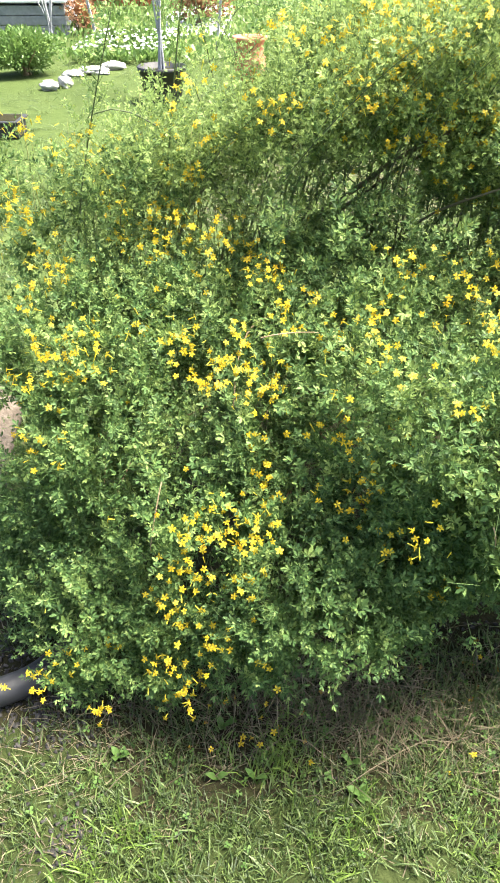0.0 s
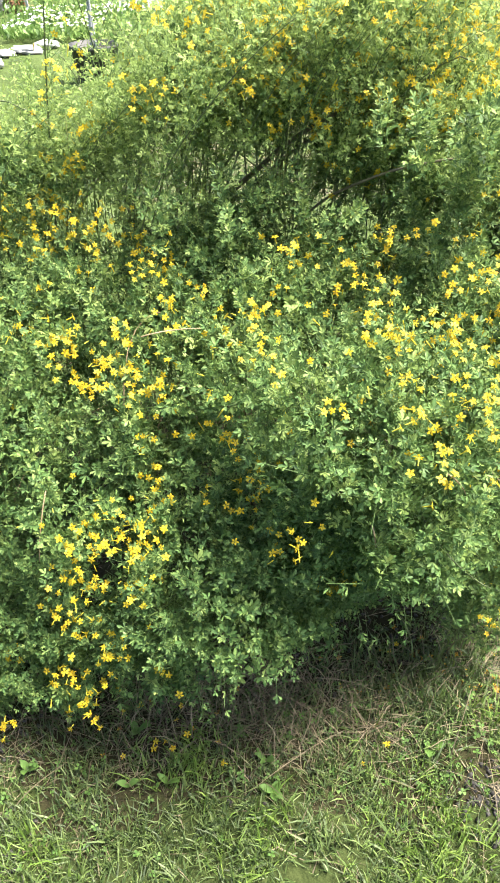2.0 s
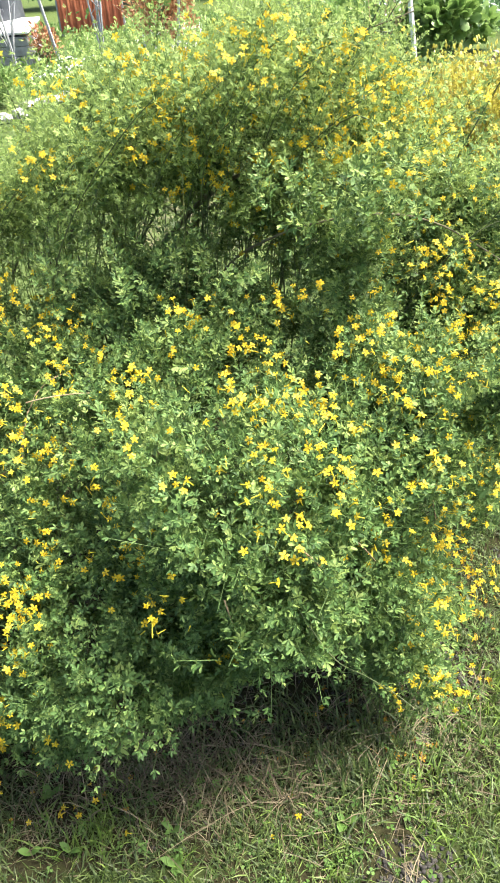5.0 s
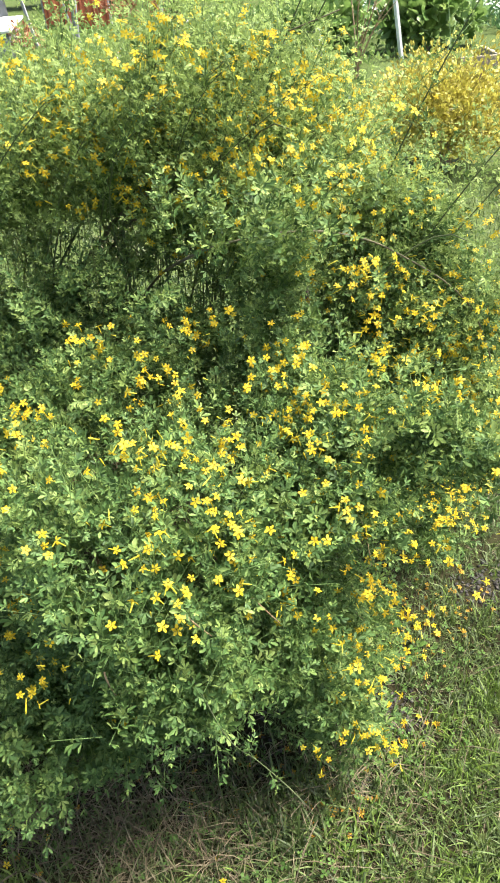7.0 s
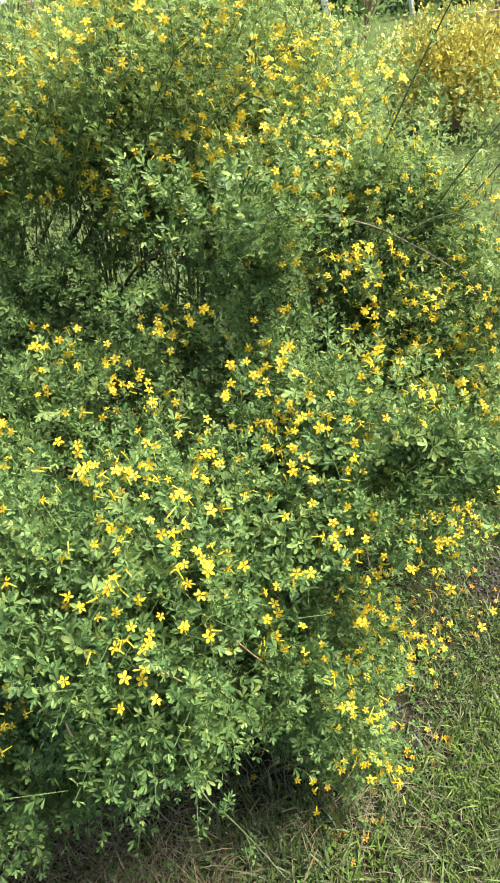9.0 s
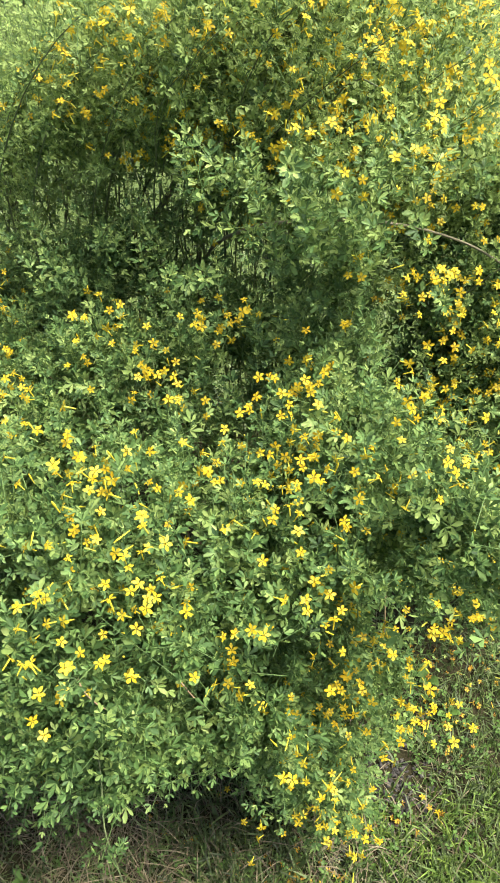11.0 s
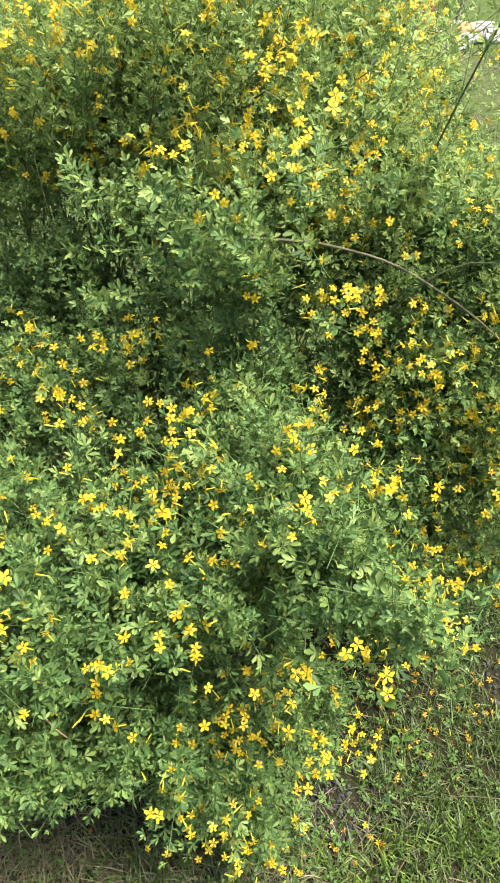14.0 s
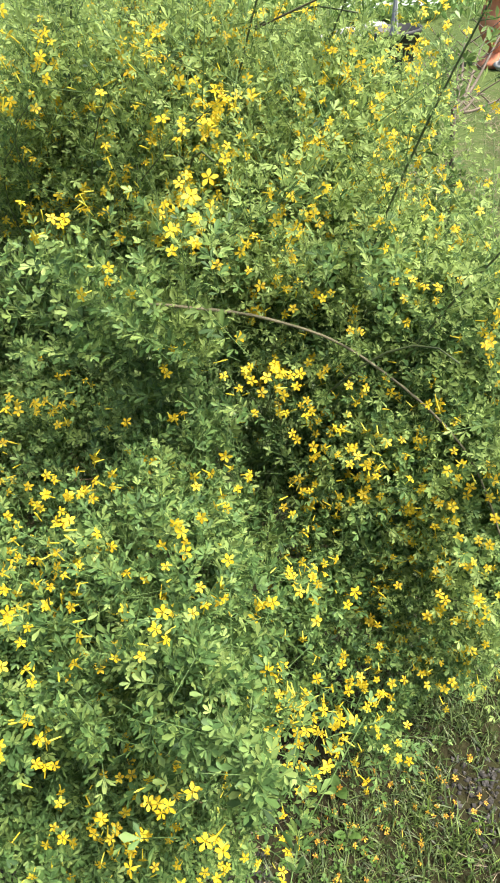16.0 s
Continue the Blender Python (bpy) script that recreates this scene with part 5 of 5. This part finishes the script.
def stone(place, size, seed, label="pale grey-white stone lying on the lawn"):
    g = np.random.default_rng(seed)
    bm = bmesh.new()
    bmesh.ops.create_icosphere(bm, subdivisions=3, radius=1.0)
    for q in bm.verts:
        k = 1 + 0.45 * noise.noise(q.co * 1.9 + Vector((seed * 3.1, 0, 0))) + 0.14 * noise.noise(q.co * 5)
        q.co = Vector((q.co.x * size[0], q.co.y * size[1], q.co.z * size[2])) * k
    bmesh.ops.translate(bm, vec=(0, 0, size[2] * 0.75), verts=bm.verts)
    me = bpy.data.meshes.new("stone")
    bm.to_mesh(me)
    bm.free()
    me.materials.append(STONE)
    me.polygons.foreach_set("use_smooth", np.ones(len(me.polygons), bool))
    ob = new("stone", me)
    ob.location, ob.rotation_euler = place, (0, 0, g.uniform(0, 6))
    return tagged(ob, label, "stone", "pale stones in the garden")


for i, (x, y, a, b, h) in enumerate(((-1.80, 9.05, 0.26, 0.15, 0.035), (-2.02, 8.9, 0.18, 0.12, 0.03), (-1.62, 9.25, 0.15, 0.10, 0.05), (-2.10, 8.05, 0.10, 0.08, 0.05), (-1.97, 8.2, 0.09, 0.07, 0.06), (-2.9, 7.9, 0.08, 0.06, 0.04),
                                     (0.22, 7.25, 0.13, 0.10, 0.05), (0.42, 7.2, 0.12, 0.10, 0.05), (0.30, 7.55, 0.15, 0.10, 0.06), (0.52, 7.5, 0.14, 0.11, 0.06), (0.12, 7.45, 0.10, 0.08, 0.05), (0.60, 7.25, 0.10, 0.09, 0.05), (0.36, 7.0, 0.10, 0.08, 0.04))):
    stone((x, y, 0), (a, b, h), 90 + i)
heap = new("clay_shards", lathe("clay_shards", ((0.16, 0.0), (0.13, 0.07), (0.07, 0.12), (0.0, 0.13)), TERRACOTTA, 9))
heap.location = (0.36, 7.36, 0)
tagged(heap, "low heap of red-brown clay shards among pale stones", "clay shards")

# grey cold frame with pale lid
frame_box = thing("cold_frame", (-3.45, 12.7, 0), "weathered grey wooden cold frame with a pale lid", "cold frame")
for k in range(3):
    part("board", box_mesh("board", (1.30, 0.04, 0.125), GREYWOOD, 0.008, (0, -0.4, 0.065 + k * 0.132)), frame_box)
for sx in (-0.63, 0.63):
    part("side", box_mesh("side", (0.04, 0.80, 0.42), GREYWOOD, 0.008, (sx, 0.022, 0.21)), frame_box)
part("back", box_mesh("back", (1.22, 0.04, 0.55), GREYWOOD, 0.008, (0, 0.40, 0.275)), frame_box)
part("lid", box_mesh("lid", (1.38, 0.95, 0.035), WHITEPAINT, 0.01, (0, 0, 0.50), Matrix.Rotation(radians(7), 4, "X")), frame_box, "pale painted lid")

barrel = thing("water_barrel", (-3.35, 13.3, 0), "dark grey plastic water barrel by the fence", "barrel")
drum = part("body", lathe("body", ((0.0, 0.0), (0.27, 0.0), (0.29, 0.03), (0.32, 0.40), (0.31, 0.43), (0.32, 0.46), (0.30, 0.85), (0.31, 0.88), (0.29, 0.90), (0.27, 0.86), (0.0, 0.80)), DARKGREY), barrel)
part("handle", box_mesh("handle", (0.16, 0.03, 0.04), DARKGREY, 0.01, (0, -0.31, 0.70)), drum)

# rusty sheet-metal fence, each sheet ribbed
fence = thing("metal_fence", (-2.5, 16.2, 0), "rust-red ribbed sheet metal fence standing on the lawn", "fence")
for k in range(2):
    xs = np.linspace(0, 0.62, 50)
    zs = np.array([0.05, 1.5])
    yy2 = 0.018 * np.sign(np.sin(xs * 50)) * np.minimum(1, np.abs(np.sin(xs * 50)) * 3)
    v = [(x - 0.62 + k * 0.63, y, z) for z in zs for x, y in zip(xs, yy2)] + [(x - 0.62 + k * 0.63, y + 0.004, z) for z in zs for x, y in zip(xs, yy2)]
    n = len(xs)
    f = [(j, j + 1, n + j + 1, n + j) for j in range(n - 1)] + [(2 * n + j + 1, 2 * n + j, 3 * n + j, 3 * n + j + 1) for j in range(n - 1)]
    f += [(n + j, n + j + 1, 3 * n + j + 1, 3 * n + j) for j in range(n - 1)]
    part("sheet", mesh_of("sheet", v, f, [RUST]), fence)
for k in range(3):
    part("post", box_mesh("post", (0.06, 0.06, 1.55), GREYWOOD, 0.01, (-0.63 + 0.63 * k, 0.06, 0.775)), fence, "grey wooden post")

# paving and low timber edge
path = thing("garden_path", (-0.9, 14.2, 0), "grey concrete slabs of a garden path", "path", kind="structure")
g = np.random.default_rng(83)
for i in range(2):
    for j in range(8):
        part("slab", box_mesh("slab", (0.56, 0.56, 0.05), PAVING, 0.012, (-0.30 + 0.6 * i + g.normal(0, 0.01), -1.9 + 0.6 * j, 0.012 + g.normal(0, 0.004))), path)
edge = thing("raised_bed", (3.3, 9.15, 0), "low weathered timber raised bed edge", "raised bed")
for sx, sy, lx, ly in ((0.05, 0, 0.42, 0.05), (0.30, 0.4, 0.05, 0.75)):
    part("plank", box_mesh("plank", (lx, ly, 0.12), TIMBER, 0.01, (sx, sy, 0.06)), edge)


def stake(foot, tip, thick, mat, label):
    a, b = Vector(foot), Vector(tip)
    ob = new("garden_stake", box_mesh("garden_stake", (thick, thick * 0.6, (b - a).length), mat, 0.004, (0, 0, (b - a).length / 2)))
    ob.matrix_world = Matrix.Translation(a) @ (b - a).to_track_quat("Z", "Y").to_matrix().to_4x4()
    return tagged(ob, label, "stake", "stakes in the garden")


stake((2.66, 10.1, 0), (2.42, 10.0, 1.25), 0.06, WHITEPAINT, "white painted wooden stake leaning over the bed")
stake((1.42, 6.9, 0), (1.27, 6.9, 0.75), 0.085, WHITEPAINT, "flat pale wooden stake standing in the lawn")
stake((-0.47, 11.3, 0), (-0.36, 11.3, 0.9), 0.055, GREYWOOD, "pale grey wooden stake leaning in the lawn")
stake((-2.35, 12.2, 0), (-2.55, 12.2, 1.2), 0.06, GREYWOOD, "weathered grey wooden stake by the cold frame")

# terracotta urn on a foot
urn = thing("terracotta_urn", (0.0, 7.6, 0), "red-brown terracotta urn with a flared rim", "urn")
part("body", lathe("body", ((0.0, 0.10), (0.06, 0.10), (0.05, 0.14), (0.11, 0.19), (0.155, 0.28), (0.15, 0.38), (0.125, 0.46), (0.14, 0.50), (0.17, 0.52), (0.17, 0.545), (0.14, 0.54), (0.11, 0.47), (0.0, 0.42)), TERRACOTTA), urn)
part("foot", lathe("foot", ((0.0, 0.0), (0.16, 0.0), (0.16, 0.045), (0.10, 0.06), (0.055, 0.105), (0.0, 0.105)), TERRACOTTA), urn)

# shrubs and beds
bush("golden_shrub", (2.02, 5.35, 0), (0.64, 0.52, 0.40), 12000, 0.032, GOLD, "golden-yellow dense small-leaved shrub on the lawn", 51, lumps=44, slim=0.55)
bush("golden_shrub", (2.78, 4.85, 0), (0.58, 0.48, 0.34), 9000, 0.032, GOLD, "low golden-yellow small-leaved shrub on the lawn", 58, lumps=36, slim=0.55)
bush("green_bush", (-2.55, 8.9, 0), (0.50, 0.42, 0.24), 7000, 0.045, FARGREEN, "bright green low leafy bush on the lawn", 52, lumps=16)
bush("green_bush", (-3.35, 8.4, 0), (0.42, 0.40, 0.20), 4500, 0.045, FARGREEN, "bright green low leafy bush on the lawn", 59, lumps=12)
bush("russet_bush", (-0.85, 13.5, 0), (0.75, 0.5, 0.52), 3600, 0.07, RUSSET, "russet brown-leaved shrub in the garden", 53)
bush("russet_bush", (-2.6, 12.4, 0), (0.30, 0.25, 0.26), 500, 0.07, RUSSET, "small russet brown-leaved shrub in the garden", 60)
bush("leafy_plant", (3.1, 10.7, 0), (0.80, 0.45, 0.36), 1500, 0.17, FARGREEN, "green broad-leaved vegetable plants in a bed", 54, slim=0.6)
bush("leafy_plant", (1.75, 10.9, 0), (0.75, 0.45, 0.30), 1300, 0.15, FARGREEN, "green broad-leaved vegetable plants in a bed", 56, slim=0.6)
bush("dark_bush", (-6.2, 10.4, 0), (1.3, 0.8, 0.75), 6000, 0.09, DEEPGREEN, "dark green leafy garden shrub", 55, lumps=18)
bush("dark_bush", (-4.5, 10.2, 0), (0.9, 0.7, 0.50), 5000, 0.075, DEEPGREEN, "dark green leafy garden shrub", 57, lumps=16)
dead = thing("bare_shrub", (0.77, 2.54, 0), "dark bare twiggy dead shrub behind the jasmine", "shrub")
fork = np.array((0.0, 0.0, 0.97))
part("stem", mesh_of("stem", *tube(bezier((0.05, 0.06, 0), (0.03, 0.04, 0.4), (0, 0.02, 0.8), fork, 12), np.linspace(0.009, 0.006, 12), 6)[:2], [OLDBARK], smooth=True), dead)
for q in ((-0.01, 0.07, 1.05), (0.02, 0.69, 1.08), (0.01, 0.58, 1.04), (-0.02, 0.48, 1.05), (0.09, 0.26, 0.93), (-0.03, -0.04, 1.02), (0.04, 0.16, 0.97), (-0.06, 0.38, 1.07)):
    line = bezier(fork, fork * 0.7 + np.array(q) * 0.3 + (0.02, 0, -0.02), fork * 0.35 + np.array(q) * 0.65 + (-0.01, 0, 0.02), q, 9)
    pieces = [tube(line, np.linspace(0.0042, 0.0016, 9), 5)]
    for k in (3, 5, 6):
        side_tip = line[k] + np.array((0.09 * (-1) ** k, 0.02, 0.07))
        pieces.append(tube(bezier(line[k], line[k] + (0.02 * (-1) ** k, 0, 0.02), side_tip - (0, 0, 0.02), side_tip, 6), np.linspace(0.0018, 0.0009, 6), 4))
    v, f, _ = join(pieces)
    part("branch", mesh_of("branch", v, f, [OLDBARK], smooth=True), dead)
twiggy("bare_shrub", (1.92, 8.9, 0), 1.15, 0.45, 6, BARK, "dark-stemmed shrub with few leaves by the bed", 85, (0.07, FARGREEN, 5))
twiggy("bare_shrub", (-2.95, 11.9, 0), 1.3, 0.55, 9, GREYWOOD, "pale grey bare twiggy shrub by the barrel", 86)
trunk = thing("tree", (-5.25, 10.0, 0), "garden tree with a brown trunk and dark leaves", "tree")
part("trunk", mesh_of("trunk", *tube(spline(((0, 0, 0), (0.03, 0, 0.8), (-0.02, 0.02, 1.7), (0.05, 0, 2.6)), 14), np.linspace(0.085, 0.05, 12), 10)[:2], [BARK], smooth=True), trunk)
for k in range(5):
    a = k * 1.26
    part("limb", mesh_of("limb", *tube(bezier((0.0, 0, 1.7 + 0.12 * k), (math.cos(a) * 0.2, math.sin(a) * 0.2, 2.0 + 0.1 * k), (math.cos(a) * 0.6, math.sin(a) * 0.6, 2.4), (math.cos(a) * 0.9, math.sin(a) * 0.9, 2.7), 9), np.linspace(0.04, 0.012, 9), 6)[:2], [BARK], smooth=True), trunk)
crown = foliage_cloud(np.random.default_rng(87), (1.2, 1.1, 0.8), 5000, 0.09, DEEPGREEN, trunk, 20)
crown.location = (0, 0, 1.9)

# flowering ground cover beyond the bed, and among the stones
g = np.random.default_rng(88)


def ground_cover(name, label, box, n, leaf, mat, height, white=0.0):
    x, y = g.uniform(box[0], box[1], n), g.uniform(box[2], box[3], n)
    z = height * g.uniform(0.2, 1.0, n) * (0.7 + 0.3 * np.sin(x * 3) * np.sin(y * 2.3))
    tem = [leaflet(np.zeros(3), np.array([0, 0.2, 1.0]), np.array([0, 1.0, 0]), leaf, leaf * 0.5), leaflet(np.array([0, -0.5, 0.0]) * 0.05, np.array([0, 1.0, 0.1]), np.array([0, 0, 1.0]), 0.05, 0.05, 1)]
    kind = (g.random(n) < white).astype(int)
    z[kind == 1] = height * 1.05
    w = unit(g.normal(0, 0.5, (n, 3)) + (0, 0, 1))
    w[kind == 1] = unit(g.normal(0, 0.25, ((kind == 1).sum(), 3)) + (0, -0.2, 1))
    v, f, s = scattered(tem, kind, frames_of(np.stack([x, y, z], 1), w, g.uniform(0.7, 1.2, n), g))
    return tagged(new(name, mesh_of(name, v, f, [mat, WHITEFLOWER], s)), label, "flowers", kind="stuff")


ground_cover("white_flowers", "carpet of small white flowers over green leaves", (2.6, 8.5, 11.6, 20), 10000, 0.12, DEEPGREEN, 0.26, 0.22)
ground_cover("white_flowers", "low white-flowered plants among pale stones", (-2.2, -1.0, 9.6, 11.6), 4000, 0.07, FARGREEN, 0.16, 0.05)
ground_cover("weeds", "low mixed green garden weeds", (-6, 3, 9.5, 18), 7500, 0.09, FARGREEN, 0.14)
hedge = bush("hedge", (0, 24, 0), (16, 1.5, 1.6), 9000, 0.30, DEEPGREEN, "tall dark green hedge behind the garden", 89, stems=0, lumps=60)
